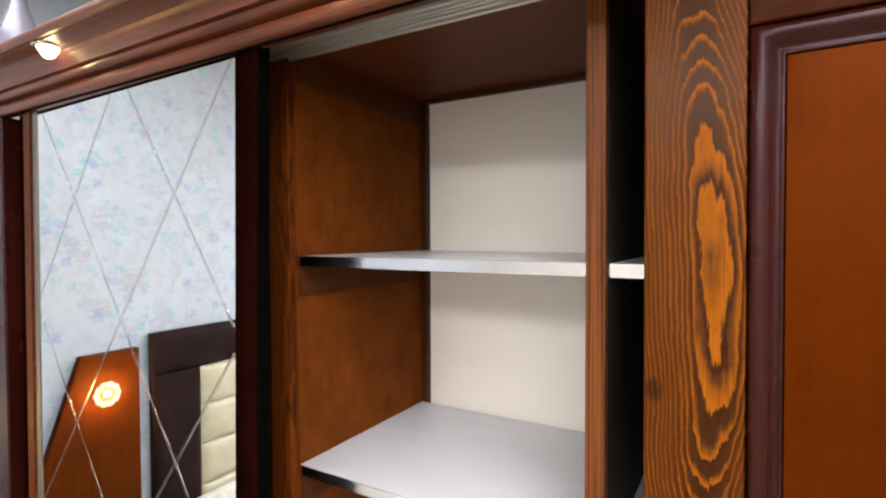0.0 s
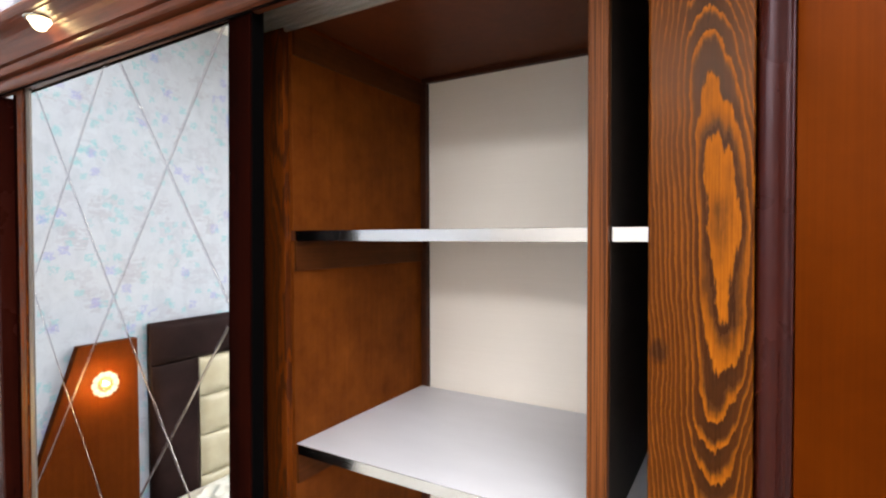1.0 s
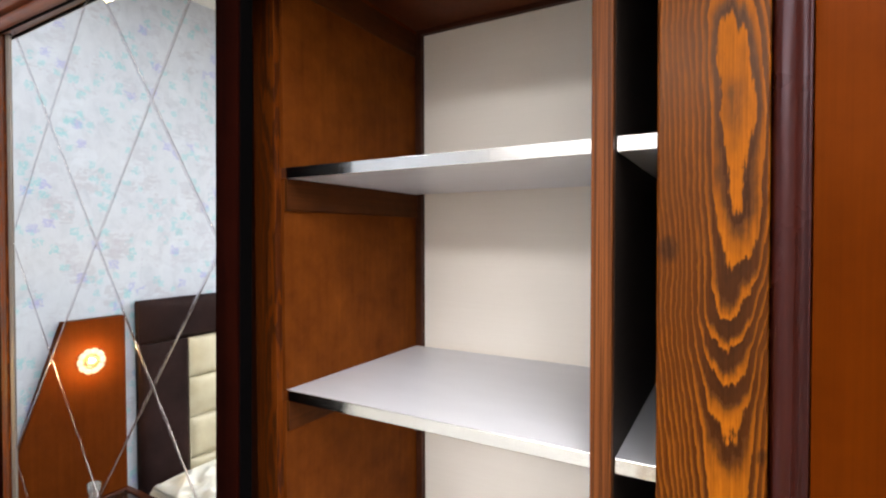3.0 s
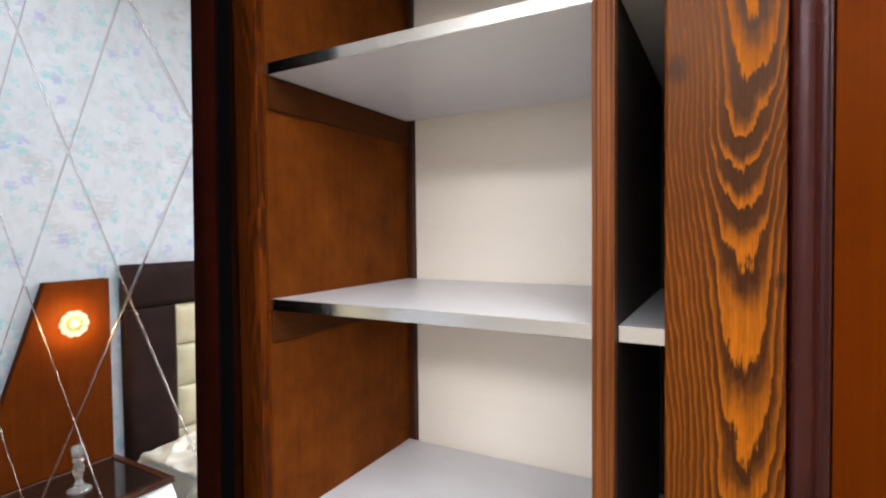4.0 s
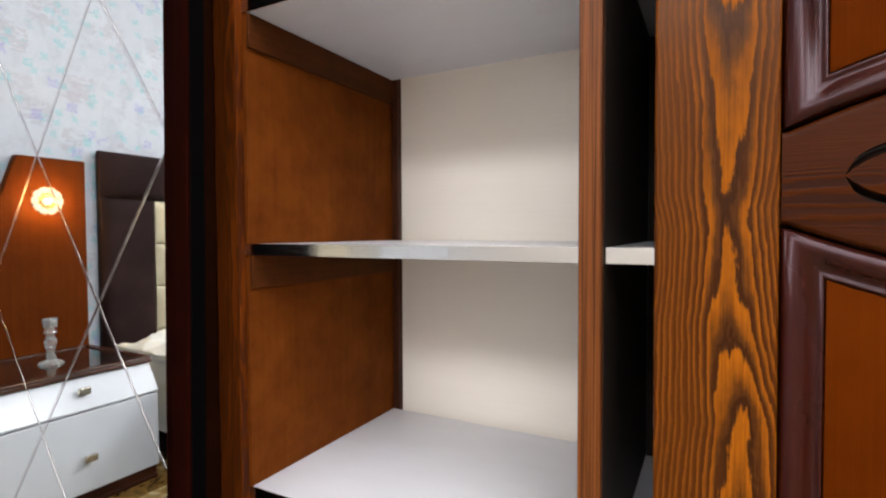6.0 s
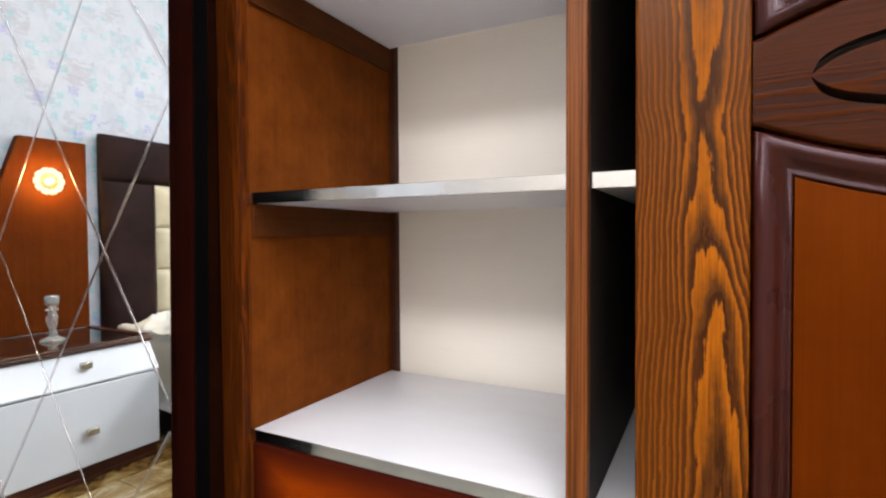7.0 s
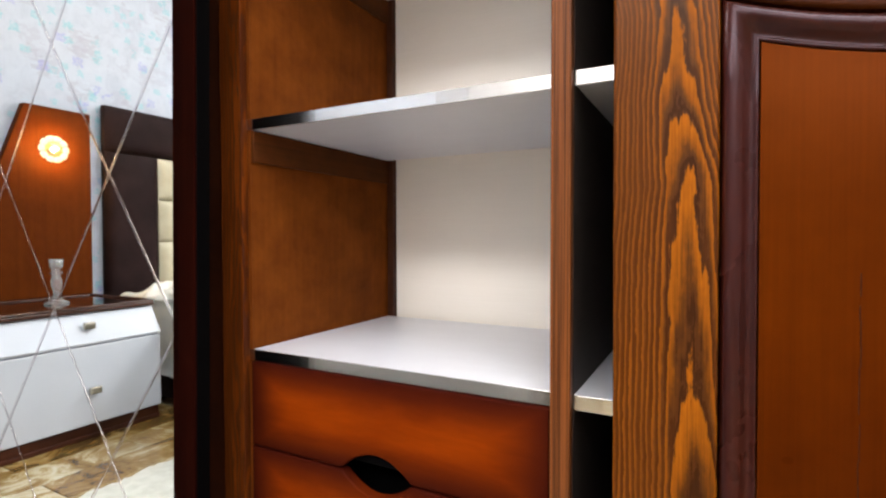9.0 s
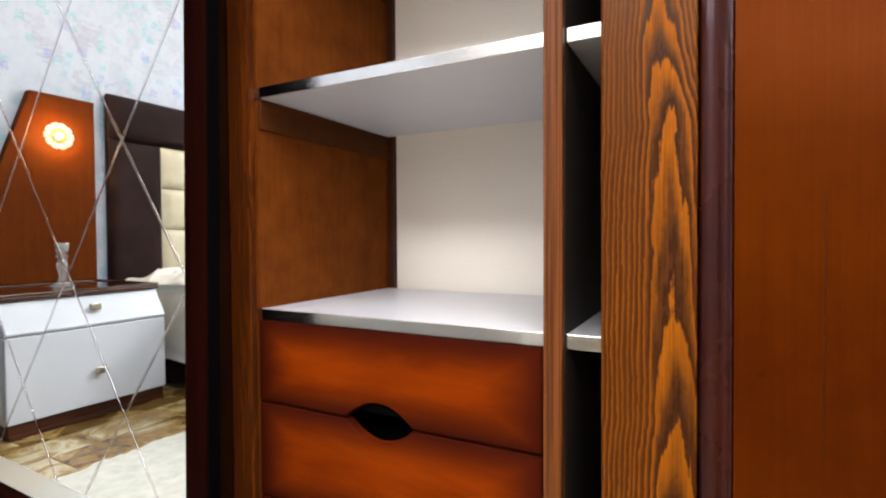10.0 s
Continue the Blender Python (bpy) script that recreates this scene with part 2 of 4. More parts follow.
def burnt_wood(name, x0, x1, z0, z1):
    """Drawer front: amber-stained, sprayed dark round its edges."""
    n = Nodes(name)
    c = n.add("ShaderNodeTexCoord")
    s = n.add("ShaderNodeSeparateXYZ")
    n.link(c.outputs["Object"], s.inputs[0])
    wob = n.math("MULTIPLY", n.math("SUBTRACT", n.noise(n.coords(), 7.0, 3.0), 0.5), 0.025)
    edges = n.math("MINIMUM", n.math("MINIMUM", n.math("SUBTRACT", s.outputs[0], x0), n.math("SUBTRACT", x1, s.outputs[0])),
                   n.math("MULTIPLY", n.math("MINIMUM", n.math("SUBTRACT", s.outputs[2], z0), n.math("SUBTRACT", z1, s.outputs[2])), 1.5))
    edges = n.math("ADD", edges, wob)
    streak = n.noise(n.coords(scale=(1.5, 1, 7.0)), 3.0, 5.0, 0.6, 0.3)
    amber = n.ramp(streak, [(0.3, (0.112, 0.0140, 0.0008)), (0.7, (0.196, 0.0280, 0.0013))])
    col = n.mix(n.ramp(n.math("MULTIPLY", edges, 10.5), [(0.0, (0, 0, 0)), (0.25, (0.18, 0.18, 0.18)), (0.95, (1, 1, 1))]), (0.030, 0.004, 0.002, 1), amber)
    return n.set(color=col, rough=0.38, spec=0.04, ior=1.2)


# ---- materials ----
M = {}
DARK, LIGHT, MIDDLE = (0.034, 0.0112, 0.0034), (0.262, 0.0800, 0.0050), (0.074, 0.0205, 0.0030)
M["stile"] = flame_wood("flat_sawn_pine", (0.031, 0.0090, 0.0025), (0.250, 0.0700, 0.0035), (0.061, 0.0155, 0.0019))
M["stile_far"] = grain_wood("flat_sawn_pine_far", 1.204, DARK, LIGHT, MIDDLE, seed=9.0)
M["rail"] = grain_wood("flat_sawn_pine_rail", 0.940, (0.021, 0.0046, 0.0010), (0.050, 0.0115, 0.0013), (0.032, 0.0072, 0.0011), density=2800.0, quartic=200000.0, swing=0.6, centre_z=0.85, period=0.5, across="Z", along="X", turn=(5.0, 6.0), seed=3.0, spec=0.09)
n = Nodes("brushed_pine_edge")
lines = n.noise(n.coords(scale=(420.0, 420.0, 2.2)), 1.0, 4.0, 0.7)
wash = n.noise(n.coords(scale=(45.0, 45.0, 3.0)), 1.0, 3.0)
col = n.mix(n.ramp(lines, [(0.40, (0, 0, 0)), (0.58, (1, 1, 1))]), (0.062, 0.0180, 0.0050, 1), (0.175, 0.0550, 0.0135, 1))
col = n.mix(1.0, col, n.ramp(wash, [(0.3, (0.78, 0.74, 0.72)), (0.7, (1.1, 1.1, 1.1))]), "MULTIPLY")
n.bump(lines, 0.1, 0.0003)
M["edge"] = n.set(color=col, rough=0.4, spec=0.12)
M["bead"] = grain_wood("brushed_pine_bead", -0.784, (0.030, 0.0075, 0.0024), (0.150, 0.0360, 0.0045), (0.070, 0.0165, 0.0030), density=2600.0, quartic=400000.0, swing=1.2, centre_z=1.3, period=0.8, seed=5.0, spec=0.10)
M["post"] = grain_wood("brushed_pine_post", -0.017, (0.060, 0.0135, 0.0032), (0.150, 0.0345, 0.0044), (0.112, 0.0250, 0.0037), density=1400.0, quartic=400000.0, swing=1.2, centre_z=1.2, period=0.7, spec=0.10)
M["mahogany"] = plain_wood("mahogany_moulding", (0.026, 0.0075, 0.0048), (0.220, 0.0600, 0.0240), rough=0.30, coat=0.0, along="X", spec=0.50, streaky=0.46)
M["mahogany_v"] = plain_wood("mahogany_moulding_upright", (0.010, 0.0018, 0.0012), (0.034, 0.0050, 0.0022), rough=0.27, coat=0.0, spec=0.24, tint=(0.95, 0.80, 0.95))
M["veneer"] = plain_wood("amber_veneer", (0.035, 0.0055, 0.0003), (0.077, 0.0138, 0.0005), rough=0.30, coat=0.0, spec=0.14, mottle=3.0, streaky=0.14, tint=(1.0, 0.25, 0.06))
n = Nodes("veneer_seam")
M["seam"] = n.set(color=(0.020, 0.005, 0.0015), rough=0.5, spec=0.1)
M["inner"] = plain_wood("brown_inner_panel", (0.086, 0.0190, 0.0028), (0.172, 0.0450, 0.0060), rough=0.6, coat=0.0, mottle=13.0, spec=0.04, streaky=0.03, fine=90.0)
M["inner_dark"] = plain_wood("dark_inner_wood", (0.014, 0.004, 0.002), (0.070, 0.018, 0.006), rough=0.5, coat=0.0, along="Y", spec=0.2)
M["ceiling_wood"] = plain_wood("red_brown_top_board", (0.055, 0.0125, 0.0045), (0.125, 0.0310, 0.0095), rough=0.45, coat=0.0, spec=0.14)
M["ebony"] = plain_wood("dark_brown_frame", (0.0010, 0.0004, 0.0004), (0.0125, 0.0019, 0.0010), rough=0.40, coat=0.0, spec=0.02, streaky=0.52, ior=1.12, fine=120.0, mottle=14.0)
M["walnut"] = plain_wood("dark_walnut", (0.018, 0.0060, 0.0038), (0.060, 0.0190, 0.0100), rough=0.25, coat=0.0, along="Y", spec=0.4)
# dark colour stands in for the shade behind the wooden door
M["shaded_board"] = plain_wood("recess_shade_board", (0.0240, 0.0185, 0.0165), (0.0480, 0.0380, 0.0335), rough=0.5, coat=0.0, along="Y", spec=0.06)
M["shelf_rail"] = plain_wood("brown_rail_wood", (0.024, 0.0065, 0.002), (0.100, 0.0270, 0.005), rough=0.55, coat=0.0, along="Y", spec=0.08)
M["board"] = plain_wood("wall_board_wood", (0.052, 0.0105, 0.0011), (0.100, 0.0215, 0.0021), rough=0.55, coat=0.0, spec=0.03)

n = Nodes("flat_black")
M["black"] = n.set(color=(0.0015, 0.0013, 0.0015), rough=0.7, spec=0.02)

# near-black colour for the faces of the rail's carved channel
n = Nodes("near_black_channel")
M["channel_black"] = n.set(color=n.ramp(n.noise(n.coords(), 90.0, 3.0), [(0.3, (0.004, 0.0025, 0.002)), (0.7, (0.016, 0.008, 0.005))]), rough=0.5, spec=0.25)

n = Nodes("white_laminate")
c = n.coords()
M["laminate"] = n.set(color=n.ramp(n.noise(n.coords(scale=(3, 8, 8)), 3.0, 4.0), [(0.3, (0.645, 0.65, 0.705)), (0.7, (0.675, 0.68, 0.735))]), rough=0.28, spec=0.5)
n.bump(n.noise(c, 220.0, 2.0), 0.03, 0.0003)

n = Nodes("cream_back_board")
weave = n.noise(n.coords(scale=(3, 3, 160)), 2.0, 4.0, 0.6)
cloud = n.noise(n.coords(), 3.0, 3.0)
f = n.math("ADD", n.math("MULTIPLY", weave, 0.6), n.math("MULTIPLY", cloud, 0.4))
M["back"] = n.set(color=n.ramp(f, [(0.30, (0.80, 0.745, 0.68)), (0.70, (0.84, 0.785, 0.72))]), rough=0.55)
n.bump(weave, 0.05, 0.0003)

n = Nodes("polished_metal_strip")
ripple = n.noise(n.coords(scale=(1, 1, 0.2)), 9.0, 3.0, 0.5)
n.bump(ripple, 0.30, 0.006)
M["chrome"] = n.set(color=(0.64, 0.63, 0.63), metal=1.0, rough=n.math("ADD", n.math("MULTIPLY", n.noise(n.coords(scale=(2, 1, 90)), 4.0, 3.0), 0.16), 0.10))

n = Nodes("brushed_aluminium")
M["alu"] = n.set(color=(0.62, 0.61, 0.58), metal=0.9, rough=n.math("ADD", n.math("MULTIPLY", n.noise(n.coords(scale=(2, 200, 200)), 3.0, 3.0), 0.2), 0.32))

n = Nodes("dull_metal")
M["dull_metal"] = n.set(color=(0.20, 0.175, 0.155), metal=0.7, rough=0.45)

n = Nodes("mirror_silver")
M["mirror"] = n.set(color=(0.90, 0.93, 0.94), metal=1.0, rough=0.012)

n = Nodes("ground_bevel")
M["bevel"] = n.set(color=(0.72, 0.74, 0.75), metal=0.7, rough=0.30)

n = Nodes("ground_groove")
M["groove"] = n.set(color=(0.80, 0.78, 0.81), metal=1.0, rough=0.10)

n = Nodes("painted_wallpaper")
c = n.coords()
wash = n.noise(n.coords(scale=(1, 2.2, 1.6)), 9.0, 5.0, 0.6, 0.5)
col = n.ramp(wash, [(0.30, (0.375, 0.402, 0.462)), (0.5, (0.425, 0.455, 0.515)), (0.70, (0.45, 0.485, 0.54))])


def daubs(n, base, colour, scale, cover, seed, fine):
    """Broken dry-brush marks of one colour over the ground."""
    at = n.coords(offset=(seed, seed * 1.7, seed * 0.6))
    v = n.add("ShaderNodeTexVoronoi", feature="F1", distance="CHEBYCHEV")
    v.inputs["Scale"].default_value = scale
    v.inputs["Randomness"].default_value = 0.85
    n.link(at, v.inputs["Vector"])
    sep = n.add("ShaderNodeSeparateColor")
    n.link(v.outputs["Color"], sep.inputs[0])
    chosen = n.math("LESS_THAN", sep.outputs[0], cover)
    ragged = n.math("ADD", v.outputs["Distance"], n.math("MULTIPLY", n.math("SUBTRACT", n.noise(at, fine, 4.0, 0.7), 0.5), 0.9))
    inside = n.math("LESS_THAN", ragged, 0.30)
    broken = n.math("GREATER_THAN", n.noise(n.coords(scale=(1, 1, 3.0), offset=(seed, 0, 0)), fine * 1.6, 3.0), 0.46)
    fac = n.math("MULTIPLY", n.math("MULTIPLY", chosen, inside), n.math("MULTIPLY", broken, 0.48))
    return n.mix(fac, base, (*colour, 1))


col = daubs(n, col, (0.365, 0.365, 0.43), 8.0, 0.50, 3.1, 12.0)
col = daubs(n, col, (0.34, 0.325, 0.37), 6.0, 0.34, 7.7, 14.0)
col = daubs(n, col, (0.47, 0.515, 0.575), 7.0, 0.35, 1.3, 10.0)
col = daubs(n, col, (0.09, 0.42, 0.46), 18.0, 0.24, 4.1, 60.0)
col = daubs(n, col, (0.12, 0.44, 0.48), 24.0, 0.16, 6.3, 70.0)
col = daubs(n, col, (0.21, 0.205, 0.54), 16.0, 0.13, 9.4, 60.0)
n.bump(n.noise(c, 160.0, 3.0), 0.15, 0.0006)
M["wallpaper"] = n.set(color=col, rough=0.7)

n = Nodes("brown_leather")
c = n.coords()
n.bump(n.noise(c, 340.0, 2.0), 0.12, 0.0006)
M["leather"] = n.set(color=n.ramp(n.noise(c, 6.0, 4.0), [(0.3, (0.009, 0.0045, 0.0045)), (0.7, (0.022, 0.011, 0.0105))]), rough=0.55, spec=0.05)

n = Nodes("cream_leather")
c = n.coords()
n.bump(n.noise(c, 300.0, 2.0), 0.10, 0.0006)
M["cream"] = n.set(color=n.ramp(n.noise(c, 9.0, 4.0), [(0.3, (0.36, 0.32, 0.22)), (0.7, (0.46, 0.415, 0.30))]), rough=0.45)

n = Nodes("white_lacquer")
M["lacquer"] = n.set(color=n.ramp(n.noise(n.coords(), 5.0, 3.0), [(0.3, (0.46, 0.49, 0.545)), (0.7, (0.495, 0.525, 0.58))]), rough=0.20, coat=0.4, coat_rough=0.08)

n = Nodes("white_cotton")
c = n.coords()
n.bump(n.noise(c, 500.0, 2.0), 0.15, 0.0008)
M["cotton"] = n.set(color=n.ramp(n.noise(c, 14.0, 4.0), [(0.3, (0.80, 0.80, 0.77)), (0.7, (0.88, 0.88, 0.85))]), rough=0.85, sheen=0.2)

n = Nodes("clear_crystal")
M["glass"] = n.set(color=(0.92, 0.95, 0.96), trans=0.88, rough=0.03, ior=1.5)

n = Nodes("frosted_lamp_glass")
M["lamp_glass"] = n.set(color=(0.26, 0.21, 0.14), trans=0.35, rough=0.25, ior=1.45, glow=0.95, glow_color=(1.0, 0.86, 0.60))

n = Nodes("amber_lamp_dish")
M["lamp_dish"] = n.set(color=(0.55, 0.22, 0.05), rough=0.3, glow=0.55, glow_color=(1.0, 0.55, 0.16))

n = Nodes("glowing_bulb")
M["bulb"] = n.set(color=(1, 0.9, 0.7), glow=2.0, glow_color=(1.0, 0.80, 0.50))

n = Nodes("spot_lens")
M["spot_lens"] = n.set(color=(1, 0.9, 0.7), glow=9.0, glow_color=(1.0, 0.84, 0.52))

n = Nodes("satin_brass")
M["brass"] = n.set(color=(0.56, 0.52, 0.44), metal=1.0, rough=0.20)

n = Nodes("smoked_glass_inset")
M["inset"] = n.set(color=(0.012, 0.008, 0.007), rough=0.06, coat=0.5, coat_rough=0.03)

n = Nodes("stone_plank_tile")
info = n.add("ShaderNodeObjectInfo")
geo = n.add("ShaderNodeNewGeometry")
move = n.add("ShaderNodeVectorMath", operation="MULTIPLY_ADD")
n.link(geo.outputs["Position"], move.inputs[0])
move.inputs[1].default_value = (5.0, 4.0, 5.0)
n.link(n.math("MULTIPLY", info.outputs["Random"], 37.0), move.inputs[2])
vein = n.noise(move.outputs[0], 1.7, 7.0, 0.70, 1.2)
tone = n.math("ADD", n.math("MULTIPLY", vein, 1.15), n.math("MULTIPLY", info.outputs["Random"], 0.30))
M["tile"] = n.set(color=n.ramp(tone, [(0.46, (0.055, 0.026, 0.007)), (0.60, (0.16, 0.088, 0.022)), (0.72, (0.26, 0.165, 0.055)), (0.82, (0.42, 0.35, 0.21)), (0.95, (0.50, 0.46, 0.35))]), rough=0.22, coat=0.2)

n = Nodes("grout")
M["grout"] = n.set(color=n.ramp(n.noise(n.coords(), 60.0, 3.0), [(0.3, (0.16, 0.14, 0.11)), (0.7, (0.24, 0.21, 0.17))]), rough=0.8)

n = Nodes("rug_wool")
M["wool"] = n.set(color=n.ramp(n.noise(n.coords(), 30.0, 4.0), [(0.3, (0.33, 0.33, 0.29)), (0.7, (0.44, 0.44, 0.395))]), rough=0.95, sheen=0.4)

n = Nodes("plaster_paint")
M["plaster"] = n.set(color=n.ramp(n.noise(n.coords(), 3.0, 4.0), [(0.3, (0.72, 0.72, 0.72)), (0.7, (0.80, 0.80, 0.79))]), rough=0.8)

n = Nodes("greige_paint")
M["greige"] = n.set(color=n.ramp(n.noise(n.coords(), 3.0, 4.0), [(0.3, (0.46, 0.44, 0.42)), (0.7, (0.51, 0.49, 0.47))]), rough=0.8)

# glow of the added light panels overhead
n = Nodes("fill_diffuser")
M["fill_glow"] = n.set(color=(1, 1, 1), glow=6.0, glow_color=(0.93, 0.96, 1.0))

n = Nodes("pearl_ceramic")
M["ceramic"] = n.set(color=n.ramp(n.noise(n.coords(), 12.0, 3.0), [(0.3, (0.24, 0.23, 0.30)), (0.7, (0.32, 0.31, 0.40))]), rough=0.10, trans=0.55, ior=1.4)

n = Nodes("leaf_green")
M["leaf"] = n.set(color=n.ramp(n.noise(n.coords(), 30.0, 3.0), [(0.3, (0.05, 0.14, 0.025)), (0.7, (0.12, 0.26, 0.05))]), rough=0.45)


# ---- mesh helpers ----
def part(name, bm, material, parent=None, label=""):
    """Link a bmesh as one mesh object, under parent if there is one."""
    me = bpy.data.meshes.new(name)
    bmesh.ops.recalc_face_normals(bm, faces=bm.faces)
    bm.to_mesh(me)
    bm.free()
    me.materials.append(material)
    ob = new(name, me)
    if parent is not None:
        ob.parent = parent
    if label:
        tagged(ob, label)
    return ob


def thing(name, label, category, at=(0, 0, 0), group="", kind=""):
    ob = new(name)
    ob.location = at
    ob.empty_display_size = 0.05
    return tagged(ob, label, category, group, kind)


def box(x0, x1, y0, y1, z0, z1, bevel=0.0015, segments=2, bm=None):
    """A bevelled block; joins bm if one is given."""
    own = bmesh.new()
    bmesh.ops.create_cube(own, size=1.0)
    for v in own.verts:
        v.co = Vector(((x0 + x1) / 2 + v.co.x * (x1 - x0), (y0 + y1) / 2 + v.co.y * (y1 - y0), (z0 + z1) / 2 + v.co.z * (z1 - z0)))
    if bevel > 0:
        b = min(bevel, 0.45 * min(x1 - x0, y1 - y0, z1 - z0))
        bmesh.ops.bevel(own, geom=list(own.edges), offset=b, segments=segments, affect="EDGES", profile=0.5)
    if bm is None:
        return own
    me = bpy.data.meshes.new("tmp")
    own.to_mesh(me)
    own.free()
    bm.from_mesh(me)
    bpy.data.meshes.remove(me)
    return bm


def smooth(bm, angle=40.0):
    for f in bm.faces:
        f.smooth = True
    for e in bm.edges:
        if len(e.link_faces) == 2 and e.calc_face_angle(0) > radians(angle):
            e.smooth = False
    return bm


def run_profile(points, x0, x1, steps=1, wobble=None):
    """A closed (y, z) profile drawn along x."""
    bm = bmesh.new()
    rings = []
    for i in range(steps + 1):
        x = x0 + (x1 - x0) * i / steps
        rings.append([bm.verts.new((x, y, z)) for y, z in points])
    k = len(points)
    for a, b in zip(rings, rings[1:]):
        for j in range(k):
            bm.faces.new((a[j], a[(j + 1) % k], b[(j + 1) % k], b[j]))
    bm.faces.new(rings[0][::-1])
    bm.faces.new(rings[-1])
    return bm


def lathe(points, segments=24, at=(0, 0, 0)):
    """A (radius, height) outline turned about z."""
    bm = bmesh.new()
    rings = []
    for r, z in points:
        if r < 1e-5:
            rings.append([bm.verts.new((at[0], at[1], at[2] + z))])
        else:
            rings.append([bm.verts.new((at[0] + r * math.cos(2 * math.pi * i / segments), at[1] + r * math.sin(2 * math.pi * i / segments), at[2] + z)) for i in range(segments)])
    for a, b in zip(rings, rings[1:]):
        for i in range(segments):
            j = (i + 1) % segments
            if len(a) == 1 and len(b) > 1:
                bm.faces.new((a[0], b[i], b[j]))
            elif len(b) == 1 and len(a) > 1:
                bm.faces.new((a[i], b[0], a[j]))
            elif len(a) > 1:
                bm.faces.new((a[i], b[i], b[j], a[j]))
    return smooth(bm, 50)


def cushion(x0, x1, y0, y1, z0, z1, puff, axis="x", nu=12, nv=12, edge=0.35):
    """A padded block, its face along +x (or +z) swelling towards the middle."""
    bm = bmesh.new()
    rows = []
    for i in range(nu + 1):
        row = []
        for j in range(nv + 1):
            u, v = i / nu, j / nv
            s = (max(0.0, 1 - abs(2 * u - 1) ** 4) * max(0.0, 1 - abs(2 * v - 1) ** 4)) ** edge
            if axis == "x":
                row.append(bm.verts.new((x1 - puff + puff * s, y0 + (y1 - y0) * u, z0 + (z1 - z0) * v)))
            else:
                row.append(bm.verts.new((x0 + (x1 - x0) * u, y0 + (y1 - y0) * v, z1 - puff + puff * s)))
        rows.append(row)
    for a, b in zip(rows, rows[1:]):
        for j in range(nv):
            bm.faces.new((a[j], b[j], b[j + 1], a[j + 1]))
    rim = [e for e in bm.edges if len(e.link_faces) == 1]
    ext = bmesh.ops.extrude_edge_only(bm, edges=rim)
    for g in ext["geom"]:
        if isinstance(g, bmesh.types.BMVert):
            if axis == "x":
                g.co.x = x0
            else:
                g.co.z = z0
    bmesh.ops.holes_fill(bm, edges=[e for e in bm.edges if len(e.link_faces) == 1])
    return smooth(bm, 60)


# ---- the room ----
WX, BY, FY, EX, CZ, GZ = -1.72, 0.56, -4.2, 3.2, 2.75, -0.020
floor = part("floor", box(WX - 0.1, EX, FY, BY + 0.1, -0.06, -0.004, 0), M["grout"])
floor.location.z = GZ
tagged(floor, "brown and beige stone-look plank floor with thin grout lines", "floor", kind="structure")
part_wall = part("wall_west", box(WX - 0.1, WX, FY, BY, GZ - 0.004, CZ, 0), M["wallpaper"])
tagged(part_wall, "pale wallpaper with grey, teal and lilac brush marks", "wall", kind="structure")
tagged(part("wall_north", box(WX - 0.1, EX, BY, BY + 0.1, GZ - 0.004, CZ, 0), M["wallpaper"]), "pale wallpaper with grey, teal and lilac brush marks", "wall", kind="structure")
# unseen walls and ceiling, added to close the room and set bounce light
tagged(part("wall_south", box(WX - 0.1, EX, FY - 0.1, FY, GZ - 0.004, CZ, 0), M["greige"]), "added plain greige wall, out of view, toned for bounce light", "wall", kind="structure")
tagged(part("wall_east", box(EX, EX + 0.1, FY - 0.1, BY + 0.1, GZ - 0.004, CZ, 0), M["greige"]), "added plain greige wall, out of view, toned for bounce light", "wall", kind="structure")
tagged(part("ceiling", box(WX - 0.1, EX + 0.1, FY - 0.1, BY + 0.1, CZ, CZ + 0.1, 0), M["plaster"]), "added plain white ceiling, out of view", "ceiling", kind="structure")

# unseen light panels, added and placed to light the shelves and bedside
for px, py, hx, hy, share in ((-0.60, -0.42, 0.60, 0.22, 0.32), (1.75, -1.25, 0.95, 0.60, 0.92), (0.0, -3.3, 1.00, 0.55, 1.85), (2.1, -3.45, 0.90, 0.55, 1.65)):
    lamp = thing("fill_panel", "added flat white light panel under the ceiling, out of view", "light", (px, py, CZ), "ceiling light panels")
    part("frame", box(-hx - 0.03, hx + 0.03, -hy - 0.03, hy + 0.03, -0.03, -0.001, 0.004), M["alu"], lamp)
    part("diffuser", box(-hx, hx, -hy, hy, -0.034, -0.028, 0), M["fill_glow"], lamp)
    light = bpy.data.lights.new("fill_light", "AREA")
    light.shape, light.size, light.size_y, light.energy, light.color = "RECTANGLE", 2 * hx, 2 * hy, PANEL_WATTS * share, (1.0, 0.97, 0.93)
    new("fill_light", light).matrix_world = pose(px, py, CZ - 0.04)

# ---- wardrobe carcass ----
XL, XR, YF, YB = -0.945, 1.30, -0.15, 0.47
SHELVES = (1.684, 1.288, 0.893, 0.487)
carcass = thing("wardrobe", "tall dark mahogany wardrobe with sliding doors and open shelves", "wardrobe", (0, 0, 0))
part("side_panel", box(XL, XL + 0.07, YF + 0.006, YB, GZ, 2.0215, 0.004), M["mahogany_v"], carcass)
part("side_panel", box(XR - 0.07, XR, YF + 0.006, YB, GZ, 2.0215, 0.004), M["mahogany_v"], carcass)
part("plinth", box(XL + 0.071, XR - 0.071, YF + 0.01, YB - 0.03, GZ, 0.050, 0.003), M["ebony"], carcass)
part("bottom_board", box(XL + 0.071, XR - 0.071, -0.015, YB - 0.03, 0.0505, 0.09, 0.001), M["inner_dark"], carcass)
